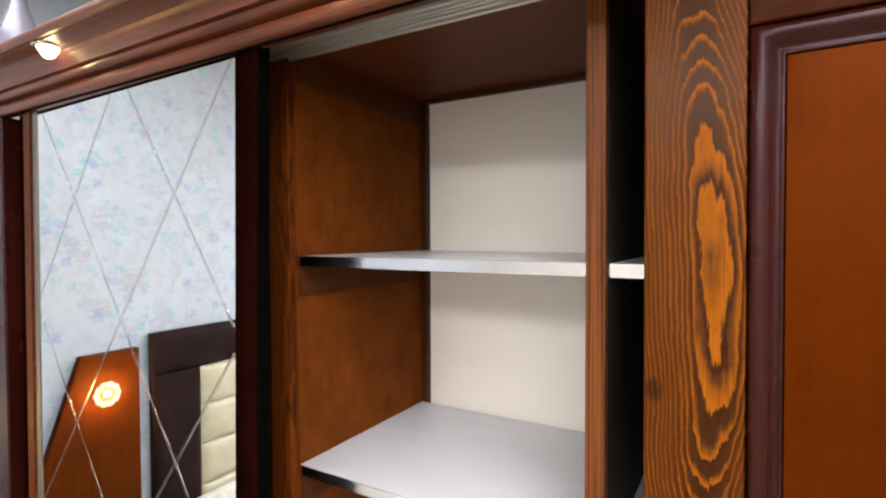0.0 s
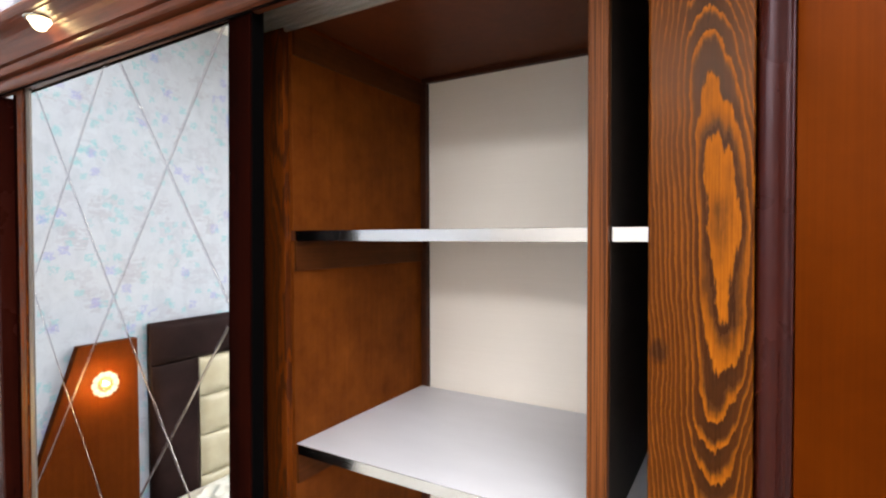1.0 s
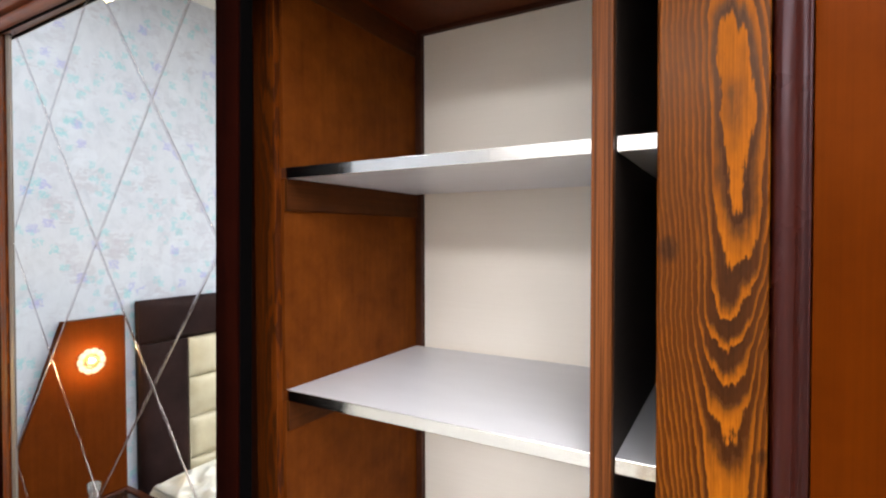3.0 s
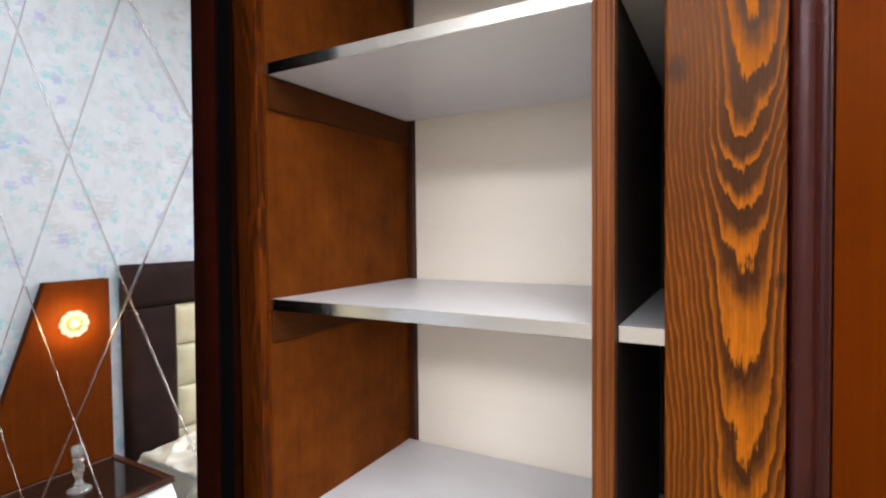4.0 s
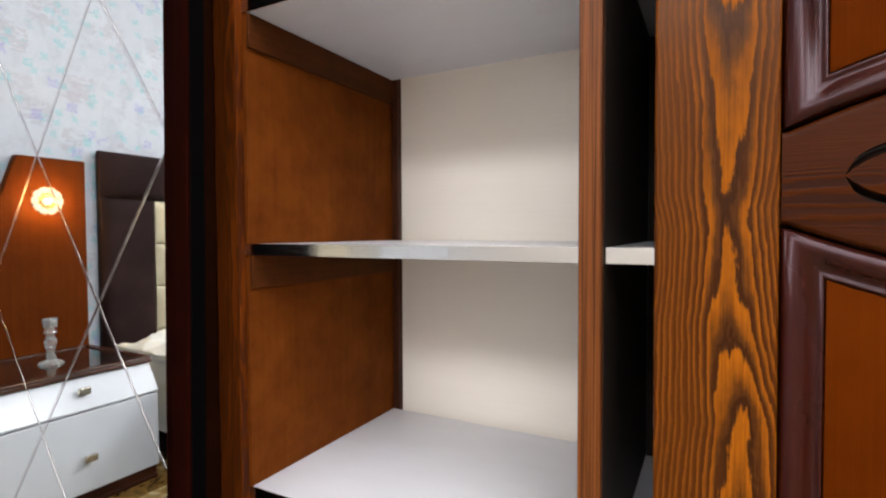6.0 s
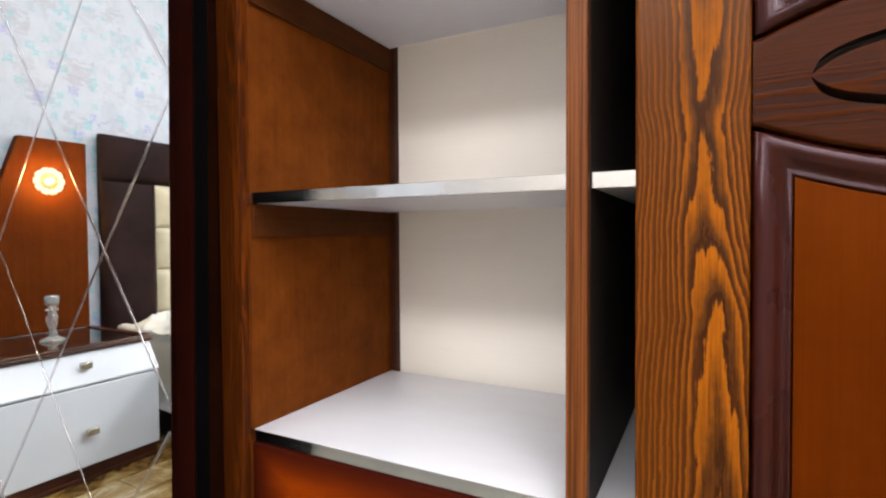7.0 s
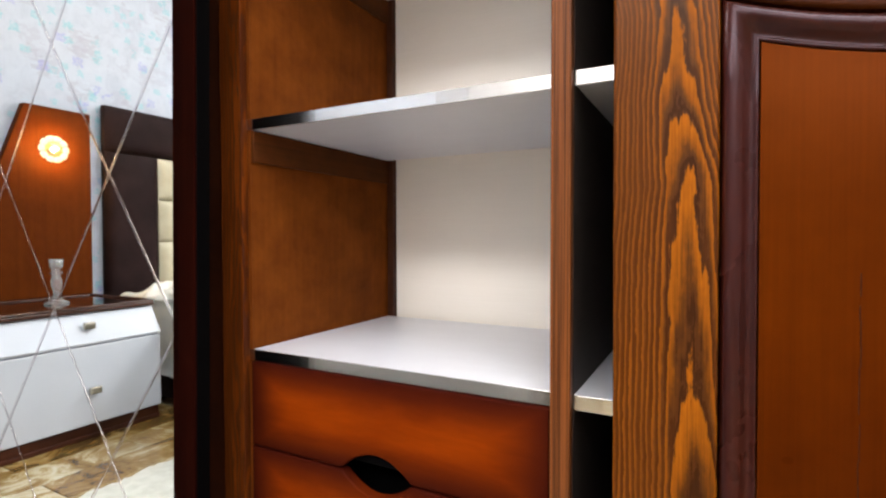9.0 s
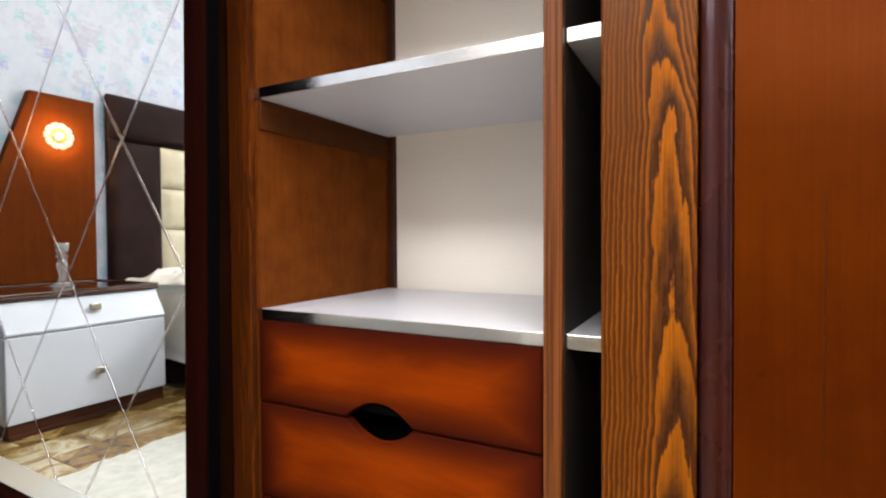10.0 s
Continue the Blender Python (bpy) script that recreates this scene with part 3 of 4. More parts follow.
part("top_board", box(XL, XR, -0.1175, YB, 2.072, 2.098, 0.001), M["ceiling_wood"], carcass, "red-brown inner top board")
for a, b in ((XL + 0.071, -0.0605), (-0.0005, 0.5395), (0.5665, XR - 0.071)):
    part("back_panel", box(a, b, 0.446, 0.456, 0.091, 2.0705, 0.0005), M["shaded_board" if a > 0.5 else "back"], carcass, "back panel coloured dark for the shaded recess" if a > 0.5 else "cream back panel")
    part("back_rail", box(a, b, 0.430, 0.4455, 2.060, 2.0715, 0.001), M["inner_dark"], carcass)

# partition beside the mirror door: a framed panel
part("partition_stile", box(-0.062, -0.0085, -0.015, 0.0, 0.091, 2.0715, 0.002), M["post"], carcass)
# darker wood strip stands in for the door's shade on the partition
part("partition_shade", box(-0.120, -0.0625, -0.006, 0.0, 0.091, 2.0715, 0.001), M["inner_dark"], carcass)
part("partition_panel", box(-0.060, -0.003, 0.0005, 0.4455, 0.091, 2.0715, 0.0005), M["inner"], carcass, "mottled brown veneered panel")
part("rear_batten", box(-0.0025, 0.0145, 0.4285, 0.4455, 0.091, 2.0595, 0.0015), M["inner_dark"], carcass)
part("shelf_rail", box(-0.0025, 0.004, 0.001, 0.428, 2.005, 2.0595, 0.0012), M["shelf_rail"], carcass)
for z in SHELVES[:3]:
    part("shelf_rail", box(-0.0025, 0.004, 0.001, 0.428, z - 0.075, z - 0.0195, 0.0012), M["shelf_rail"], carcass)

# partition behind the wooden door
part("partition_edge", box(0.540, 0.566, -0.016, -0.001, 0.091, 2.0715, 0.002), M["edge"], carcass, "brushed pine front edge")
# board coloured dark, as shaded by the door
part("partition_board", box(0.540, 0.566, -0.0005, 0.4455, 0.091, 2.0715, 0.0005), M["shaded_board"], carcass)
# shelves with metal front strips
for z in SHELVES:
    for a, b in ((-0.0022, 0.5392), (0.5672, XR - 0.072)):
        shelf = part("shelf", box(a, b, 0.0015, 0.4285, z - 0.018, z - 0.0004, 0.0005), M["laminate"], carcass, "white laminate shelf")
        part("edge_strip", box(a - (0.006 if a < 0 else 0.0), b, -0.0016, 0.0004, z - 0.019, z, 0.0006), M["chrome"], shelf, "polished metal front strip")

# drawers under the lowest shelf
PULL_X, PULL_HX, PULL_HZ = 0.2655, 0.064, 0.031


def drawer_front(x0, x1, z0, z1, cut_low, cut_high):
    """A board with half of a lens-shaped finger hole cut in its lower or upper edge."""
    bm = bmesh.new()
    n_x = 64
    front, back = [], []
    for i in range(n_x + 1):
        x = x0 + (x1 - x0) * i / n_x
        k = max(0.0, 1 - ((x - PULL_X) / PULL_HX) ** 2)
        lo = z0 + (PULL_HZ * k if cut_low else 0)
        hi = z1 - (PULL_HZ * k if cut_high else 0)
        front.append((bm.verts.new((x, -0.008, lo)), bm.verts.new((x, -0.008, hi))))
        back.append((bm.verts.new((x, 0.010, lo)), bm.verts.new((x, 0.010, hi))))
    for (a, b), (c, d) in zip(front, front[1:]):
        bm.faces.new((a, c, d, b))
    for (a, b), (c, d) in zip(back, back[1:]):
        bm.faces.new((a, b, d, c))
    for i in range(n_x):
        bm.faces.new((front[i][0], back[i][0], back[i + 1][0], front[i + 1][0]))
        bm.faces.new((front[i][1], front[i + 1][1], back[i + 1][1], back[i][1]))
    for i in (0, n_x):
        bm.faces.new((front[i][0], front[i][1], back[i][1], back[i][0]))
    bmesh.ops.recalc_face_normals(bm, faces=bm.faces)
    sharp = [e for e in bm.edges if len(e.link_faces) == 2 and e.calc_face_angle(0) > 0.8 and all(v.co.y < 0 for v in e.verts)]
    bmesh.ops.bevel(bm, geom=sharp, offset=0.0035, segments=3, affect="EDGES", profile=0.5)
    return smooth(bm, 35)


for z0, z1, low, high in ((0.3195, 0.4665, True, False), (0.1450, 0.3165, False, True), (0.092, 0.142, False, False)):
    d = thing("drawer", "amber-stained wooden drawer with dark sprayed edges and a cut-out pull", "drawer", (0, 0, 0), "wardrobe drawers")
    part("front", drawer_front(0.002, 0.5385, z0, z1, low, high), burnt_wood("burnt_amber_wood", 0.002, 0.5385, z0, z1), d)
    part("tray", box(0.012, 0.5285, 0.0105, 0.42, z0 + 0.008, z1 - 0.045, 0.001), M["black"], d)

# cornice
CROWN = [(-0.118, 2.022), (-0.139, 2.022), (-0.144, 2.0235), (-0.1485, 2.0265), (-0.1512, 2.031), (-0.152, 2.036), (-0.1505, 2.0415), (-0.147, 2.0455), (-0.1395, 2.0465),
         (-0.1395, 2.0500), (-0.157, 2.0510), (-0.1615, 2.0535), (-0.164, 2.0575), (-0.1645, 2.0615), (-0.157, 2.0635), (-0.157, 2.0665), (-0.1675, 2.0680), (-0.1705, 2.0740),
         (-0.1745, 2.0800), (-0.180, 2.0865), (-0.187, 2.0920), (-0.197, 2.0962), (-0.209, 2.0982), (-0.2245, 2.0985), (-0.2245, 2.1010), (-0.231, 2.1015), (-0.2350, 2.1045),
         (-0.2372, 2.1095), (-0.2365, 2.1155), (-0.2330, 2.1200), (-0.2270, 2.1225), (-0.118, 2.124)]
part("cornice", run_profile(CROWN, XL - 0.10, XR + 0.10), M["mahogany"], carcass, "polished mahogany cornice moulding")
# black strip put in for the shaded gap under the cornice lip
part("seal_strip", box(XL + 0.072, XR - 0.072, -0.1385, -0.1335, 2.0190, 2.0218, 0), M["black"], carcass, "black strip standing in for the shaded gap above the doors")
track = part("door_track", box(XL + 0.072, XR - 0.072, -0.1175, -0.0045, 2.052, 2.0715, 0.001, 1), M["alu"], carcass, "ribbed aluminium sliding door track")
for y, w in ((-0.113, 0.004), (-0.090, 0.003), (-0.076, 0.002), (-0.062, 0.004), (-0.049, 0.002), (-0.039, 0.002), (-0.026, 0.003), (-0.008, 0.0035)):
    part("rib", box(XL + 0.072, XR - 0.072, y - w, y + w, 2.0445, 2.0519, 0.0006, 1), M["alu"], track)

# cornice spotlights
for sx in (-0.470, 0.20, 0.85):
    spot = thing("cornice_spotlight", "small round downlight glowing warm under the cornice", "spotlight", (sx, -0.203, 2.0985), "cornice downlights")
    part("ring", lathe([(0.020, 0.004), (0.0275, 0.0), (0.0275, -0.0035), (0.022, -0.005), (0.020, -0.002)], 28), M["brass"], spot)
    part("lens", lathe([(0.0001, -0.0225), (0.008, -0.0220), (0.0100, -0.0200), (0.0195, -0.0045), (0.0205, -0.001), (0.0205, 0.002)], 24), M["spot_lens"], spot)
    sl = bpy.data.lights.new("spot_glow", "POINT")
    sl.energy, sl.color, sl.shadow_soft_size = SPOT_WATTS, (1.0, 0.68, 0.28), 0.010
    new("spot_glow", sl).location = (sx, -0.203, 2.074)

# ---- mirror door ----
MX0, MX1, MY = -0.802, -0.018, -0.130
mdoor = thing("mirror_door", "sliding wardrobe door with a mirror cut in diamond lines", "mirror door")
mdoor.matrix_world = pose(0, MY, 1.3) @ pose(0, 0, 0, 0, 1.1, -0.55) @ pose(0, -MY, -1.3)  # leaned and turned to fit the measured edges and reflections
part("stile", box(MX1 + 0.0005, 0.036, -0.132, -0.106, 0.025, 2.029, 0.002), M["ebony"], mdoor)
# dark strip in place of the shaded gap between side panel and door
part("stile", box(-0.866, MX0 - 0.0005, -0.122, -0.106, 0.025, 2.029, 0.002), M["ebony"], mdoor)
part("inner_stile", box(MX0, -0.7665, -0.1375, -0.1302, 0.027, 2.028, 0.0025, 3), M["bead"], mdoor, "brushed pine inner stile")
part("edge_bevel", box(-0.7655, -0.7445, -0.1325, -0.1302, 0.027, 2.027, 0.001), M["dull_metal"], mdoor, "dull metal mirror edge")
part("seal", box(0.0362, 0.0378, -0.129, -0.107, 0.03, 2.028, 0), M["black"], mdoor)
part("backing", box(MX0, MX1, -0.120, -0.107, 0.026, 2.029, 0), M["ebony"], mdoor)
glass = part("mirror", box(MX0, MX1, MY, -0.1205, 0.026, 2.029, 0), M["mirror"], mdoor, "silvered mirror glass")
part("bevel", run_profile([(MY - 0.0008, 0.1075), (MY - 0.0034, 0.052), (MY - 0.0002, 0.052), (MY - 0.0002, 0.1075)], -0.744, MX1 - 0.002), M["bevel"], glass, "pale ground bevel")
HX, HZ, NX, NZ = 0.1875, 0.2510, -0.3800, 0.2900


def groove(ax, az, bx, bz, w=0.0028):
    """A cut line: a slightly rounded, polished ridge, so that it mirrors the room spread out across it."""
    bm = bmesh.new()
    d = Vector((bx - ax, 0, bz - az)).normalized()
    s = Vector((-d.z, 0, d.x)) * w
    rows = []
    for px, pz in ((ax, az), (bx, bz)):
        p = Vector((px, 0, pz))
        rows.append([bm.verts.new(p + s * (k / 4) + Vector((0, MY - 0.0003 - 0.00010 * (1 - (k / 4) ** 2), 0))) for k in range(-4, 5)])
    a, b = rows
    for k in range(8):
        bm.faces.new((a[k], a[k + 1], b[k + 1], b[k])).smooth = True
    bm.faces.new((a[8], a[0], b[0], b[8]))
    return bm


def clip_line(x, z, slope):
    """Ends of the line through (x, z) inside the mirror."""
    ends = []
    for ex in (-0.7435, MX1 - 0.002):
        ez = z + slope * (ex - x)
        if ez > 2.027:
            ex, ez = x + (2.027 - z) / slope, 2.027
        if ez < 0.03:
            ex, ez = x + (0.03 - z) / slope, 0.03
        ends.append((ex, ez))
    return ends


for j in range(-2, 10):
    for slope in (HZ / HX, -HZ / HX):
        z = NZ + HZ * (2 * j + 1)
        (ax, az), (bx, bz) = clip_line(NX, z, slope)
        if abs(ax - bx) > 0.03:
            part("cut_line", groove(ax, az, bx, bz), M["groove"], glass)

# ---- wooden sliding door ----
DX0, DX1, DY, DZ0, DZ1 = 0.6255, 1.252, -0.083, 0.06, 2.042
SX, CXD = 0.0985, 0.9395
wdoor = thing("wooden_door", "sliding wooden wardrobe door with bold grain and moulded panels", "door")
wdoor.matrix_world = pose(0, 0, 1.0) @ pose(0, 0, 0, 0, -0.2, 0) @ pose(0, 0, -1.0)  # leaned slightly to fit the measured stile edges
part("stile", box(DX0, DX0 + SX, DY, DY + 0.036, DZ0, DZ1, 0.003, 3), M["stile"], wdoor, "wide pine stile with flaming orange grain")
part("stile", box(DX1 - SX, DX1, DY, DY + 0.036, DZ0, DZ1, 0.003, 3), M["stile_far"], wdoor, "wide pine stile with flaming orange grain")
part("back_board", box(DX0 + 0.004, DX1 - 0.004, DY + 0.0365, DY + 0.041, DZ0 + 0.004, DZ1 - 0.004, 0.001), M["inner_dark"], wdoor)
PX0, PX1 = DX0 + SX + 0.0010, DX1 - SX - 0.0010


def rail_half(x):
    return 0.040 + 0.045 * max(0.0, 1 - ((x - CXD) / 0.2105) ** 2)


def strip(x0, x1, low, high, y0, y1, n_x=36, bevel=0.003):
    """A board between two curves low(x) and high(x)."""
    bm = bmesh.new()
    f, b = [], []
    for i in range(n_x + 1):
        x = x0 + (x1 - x0) * i / n_x
        f.append((bm.verts.new((x, y0, low(x))), bm.verts.new((x, y0, high(x)))))
        b.append((bm.verts.new((x, y1, low(x))), bm.verts.new((x, y1, high(x)))))
    for i in range(n_x):
        bm.faces.new((f[i][0], f[i + 1][0], f[i + 1][1], f[i][1]))
        bm.faces.new((b[i][0], b[i][1], b[i + 1][1], b[i + 1][0]))
        bm.faces.new((f[i][0], b[i][0], b[i + 1][0], f[i + 1][0]))
        bm.faces.new((f[i][1], f[i + 1][1], b[i + 1][1], b[i][1]))
    for i in (0, n_x):
        bm.faces.new((f[i][0], f[i][1], b[i][1], b[i][0]))
    bmesh.ops.recalc_face_normals(bm, faces=bm.faces)
    if bevel:
        sharp = [e for e in bm.edges if len(e.link_faces) == 2 and e.calc_face_angle(0) > 0.8 and all(v.co.y < y0 + 1e-4 for v in e.verts)]
        bmesh.ops.bevel(bm, geom=sharp, offset=bevel, segments=3, affect="EDGES", profile=0.5)
    return smooth(bm, 35)


RZ = 0.952
part("top_rail", strip(PX0, PX1, lambda x: 1.930, lambda x: 2.0415, DY + 0.001, DY + 0.034), M["rail"], wdoor)
part("bottom_rail", strip(PX0, PX1, lambda x: 0.0605, lambda x: 0.16, DY + 0.001, DY + 0.034), M["rail"], wdoor)


def oval_half(x):
    k = 1 - ((x - CXD) / 0.1695) ** 2
    return 0.040 * k ** 0.36 if k > 0 else -0.01


def carved_rail():
    """The swelling middle rail with a lens-shaped channel carved round an oval boss; the channel's faces get the second material."""
    bm = bmesh.new()
    n_x = 150
    rows = []
    for i in range(n_x + 1):
        x = PX0 + (PX1 - PX0) * i / n_x
        half = rail_half(x) - 0.0015
        lens = max(0.0006, oval_half(x))
        ch = min(0.0085, 0.55 * lens)
        deep = 0.012 * min(1.0, max(0.0, lens - 0.0006) / 0.010)
        up = [((lens - ch) * k / 10, 0.0) for k in range(10)]
        for k in range(11):
            t = k / 10
            up.append((lens - ch + ch * t, deep * min(1.0, t / 0.55) * min(1.0, (1 - t) / 0.10)))
        up += [(lens + (half - 0.004 - lens) * k / 10, 0.0) for k in range(1, 11)]
        up += [(half - 0.004 + 0.004 * k / 4, 0.003 * (k / 4) ** 2) for k in range(1, 5)]
        column = [(-z, d) for z, d in up[:0:-1]] + up
        rows.append([bm.verts.new((x, DY + 0.001 + d, RZ + z)) for z, d in column])
    m = len(rows[0])
    inner = set(range(10, 20))
    for a, b in zip(rows, rows[1:]):
        for j in range(m - 1):
            f = bm.faces.new((a[j], b[j], b[j + 1], a[j + 1]))
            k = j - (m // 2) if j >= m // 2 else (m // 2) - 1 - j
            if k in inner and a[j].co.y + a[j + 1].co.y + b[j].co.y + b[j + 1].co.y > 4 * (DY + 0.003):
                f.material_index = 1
    rim = [e for e in bm.edges if len(e.link_faces) == 1]
    ext = bmesh.ops.extrude_edge_only(bm, edges=rim)
    for g in ext["geom"]:
        if isinstance(g, bmesh.types.BMVert):
            g.co.y = DY + 0.034
    return smooth(bm, 40)


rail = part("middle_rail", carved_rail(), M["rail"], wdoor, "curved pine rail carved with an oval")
rail.data.materials.append(M["channel_black"])

# moulding: (inset, depth behind the stile's face)
MOULD = [(0.0, 0.012), (0.001, 0.003), (0.004, -0.001), (0.009, -0.003), (0.014, -0.002), (0.019, 0.002), (0.023, 0.0065), (0.0265, 0.008), (0.0285, 0.006), (0.0305, 0.0055), (0.0318, 0.0085)]


def outline(inset, low, high, n_x=28, n_z=10):
    x0, x1 = PX0 + inset, PX1 - inset
    pts = []
    for i in range(n_x):
        x = x0 + (x1 - x0) * i / n_x
        pts.append((x, low(x) + inset))
    for i in range(n_z):
        pts.append((x1, low(x1) + inset + (high(x1) - low(x1) - 2 * inset) * i / n_z))
    for i in range(n_x):
        x = x1 - (x1 - x0) * i / n_x
        pts.append((x, high(x) - inset))
    for i in range(n_z):
        pts.append((x0, high(x0) - inset - (high(x0) - low(x0) - 2 * inset) * i / n_z))
    return pts


def moulding(low, high):
    bm = bmesh.new()
    rings = []
    for inset, depth in MOULD:
        rings.append([bm.verts.new((x, DY + depth, z)) for x, z in outline(inset, low, high)])
    k = len(rings[0])
    for a, b in zip(rings, rings[1:]):
        for i in range(k):
            bm.faces.new((a[i], a[(i + 1) % k], b[(i + 1) % k], b[i]))
    back = [[bm.verts.new((v.co.x, DY + 0.016, v.co.z)) for v in r] for r in (rings[0], rings[-1])]
    for a, b in ((rings[0], back[0]), (back[0], back[1]), (back[1], rings[-1])):
        for i in range(k):
            bm.faces.new((a[i], b[i], b[(i + 1) % k], a[(i + 1) % k]))
    return smooth(bm, 55)


for low, high in ((lambda x: RZ + rail_half(x) + 0.001, lambda x: 1.9285), (lambda x: 0.1615, lambda x: RZ - rail_half(x) - 0.001)):
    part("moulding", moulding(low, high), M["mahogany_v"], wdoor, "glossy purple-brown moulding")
    part("panel", strip(PX0 + 0.0325, PX1 - 0.0325, lambda x, f=low: f(x) + 0.0325, lambda x, f=high: f(x) - 0.0325, DY + 0.0068, DY + 0.017, bevel=0.0012), M["veneer"], wdoor, "amber-brown veneered panel")

seam = bmesh.new()
for k in range(12):
    z = 0.40 + 0.021 * k
    x = 0.8345 + 0.0006 * math.sin(k * 1.7)
    box(x - 0.0004, x + 0.0004, DY + 0.0064, DY + 0.0070, z, z + (0.021 if k % 5 else 0.013), 0, 1, seam)
part("seam", seam, M["seam"], wdoor, "fine dark split in the veneer")

# ---- vase on the wardrobe ----
vase = thing("vase", "pearly lilac bottle vase with green leaves, on the wardrobe", "vase", (-0.90, -0.09, 2.1235))
part("body", lathe([(0.0001, 0.0), (0.035, 0.0), (0.052, 0.02), (0.060, 0.06), (0.055, 0.10), (0.040, 0.14), (0.022, 0.185), (0.015, 0.22), (0.014, 0.27), (0.019, 0.30), (0.016, 0.30), (0.011, 0.27)], 32), M["ceramic"], vase)
rnd = random.Random(4)
for i in range(12):
    bm = bmesh.new()
    az, tilt, ln = rnd.uniform(0, 6.28), rnd.uniform(-0.1, 0.9), rnd.uniform(0.07, 0.13)
    if i < 3:
        az, tilt, ln = 0.2 * i - 0.3, -0.35, 0.12
    prev = None
    d = Vector((math.cos(az) * math.cos(tilt), math.sin(az) * math.cos(tilt), math.sin(tilt)))
    s = Vector((-math.sin(az), math.cos(az), 0))
    for k in range(7):
        u = k / 6
        w = 0.016 * math.sin(math.pi * min(0.98, u * 0.9 + 0.08))
        p = Vector((0, 0, 0.29)) + d * (ln * u) + Vector((0, 0, 0.02 * math.sin(3 * u)))
        cur = (bm.verts.new(p - s * w), bm.verts.new(p + Vector((0, 0, -0.003))), bm.verts.new(p + s * w))
        if prev:
            bm.faces.new((prev[0], prev[1], cur[1], cur[0]))
            bm.faces.new((prev[1], prev[2], cur[2], cur[1]))
        prev = cur
    part("leaf", smooth(bm, 80), M["leaf"], vase)

# ---- bedside: nightstand, wall board, lamp ----
NY0, NY1, NF = -0.845, -0.325, -1.205
stand = thing("nightstand", "white lacquered nightstand with two drawers and a dark wooden top", "nightstand", (0, 0, GZ))
part("plinth", box(WX + 0.03, NF - 0.010, NY0 + 0.006, NY1 - 0.006, 0.0, 0.047, 0.002), M["inner_dark"], stand, "dark brown wooden plinth")
part("plinth_ledge", box(NF - 0.0098, NF - 0.002, NY0 + 0.006, NY1 - 0.006, 0.0, 0.016, 0.003), M["inner_dark"], stand)
part("body", box(WX + 0.025, NF - 0.021, NY0, NY1, 0.0475, 0.3305, 0.002), M["lacquer"], stand)
part("upper_body", box(WX + 0.025, NF - 0.0765, NY0, NY1, 0.331, 0.4360, 0.002), M["lacquer"], stand)
lower = part("drawer_front", box(NF - 0.02, NF, NY0, NY1, 0.050, 0.326, 0.004, 3), M["lacquer"], stand)
slant = bmesh.new()
ring = []
for y in (NY0, NY1):
    ring.append([slant.verts.new((x, y, z)) for x, z in ((NF - 0.0205, 0.332), (NF, 0.332), (NF + 0.001, 0.338), (NF - 0.058, 0.432), (NF - 0.075, 0.436), (NF - 0.0755, 0.431), (NF - 0.0755, 0.332))])
k = len(ring[0])
for i in range(k):
    slant.faces.new((ring[0][i], ring[0][(i + 1) % k], ring[1][(i + 1) % k], ring[1][i]))
slant.faces.new(ring[0][::-1])
slant.faces.new(ring[1])
upper = part("drawer_front", slant, M["lacquer"], stand, "slanted white drawer front")
part("top", box(WX + 0.025, NF - 0.048, NY0 - 0.008, NY1 + 0.008, 0.4365, 0.450, 0.003), M["walnut"], stand, "dark wooden top")
for a in ((WX + 0.025, WX + 0.05, NY0 - 0.008, NY1 + 0.008), (NF - 0.078, NF - 0.048, NY0 - 0.008, NY1 + 0.008), (WX + 0.0505, NF - 0.0785, NY0 - 0.008, NY0 + 0.022), (WX + 0.0505, NF - 0.0785, NY1 - 0.022, NY1 + 0.008)):
    part("rim", box(a[0], a[1], a[2], a[3], 0.4505, 0.459, 0.003), M["walnut"], stand)
part("inset", box(WX + 0.052, NF - 0.080, NY0 + 0.0235, NY1 - 0.0235, 0.4505, 0.4535, 0), M["inset"], stand, "smoked glass inset")
for x, z, holder in ((NF, 0.172, lower), (NF - 0.034, 0.395, upper)):
    kb = bmesh.new()
    box(x - 0.001, x + 0.012, -0.603, -0.591, z - 0.006, z + 0.006, 0.001, 1, kb)
    box(x + 0.012, x + 0.026, -0.616, -0.578, z - 0.012, z + 0.012, 0.003, 2, kb)
    part("knob", kb, M["brass"], holder, "square brushed brass knob")

board = thing("wall_board", "tapered brown wooden board standing against the wall behind a nightstand", "wall panel")
bm = bmesh.new()
shape = [(-0.845, 0.4595 + GZ), (-0.845, 1.214), (-0.606, 1.214), (-0.350, 0.4595 + GZ)]
a = [bm.verts.new((-1.682, y, z)) for y, z in shape]
b = [bm.verts.new((-1.7195, y, z)) for y, z in shape]
bm.faces.new(a)
bm.faces.new(b[::-1])
for i in range(4):
    bm.faces.new((a[i], a[(i + 1) % 4], b[(i + 1) % 4], b[i]))
bmesh.ops.bevel(bm, geom=list(bm.edges), offset=0.003, segments=2, affect="EDGES", profile=0.5)
part("panel", bm, M["board"], board)

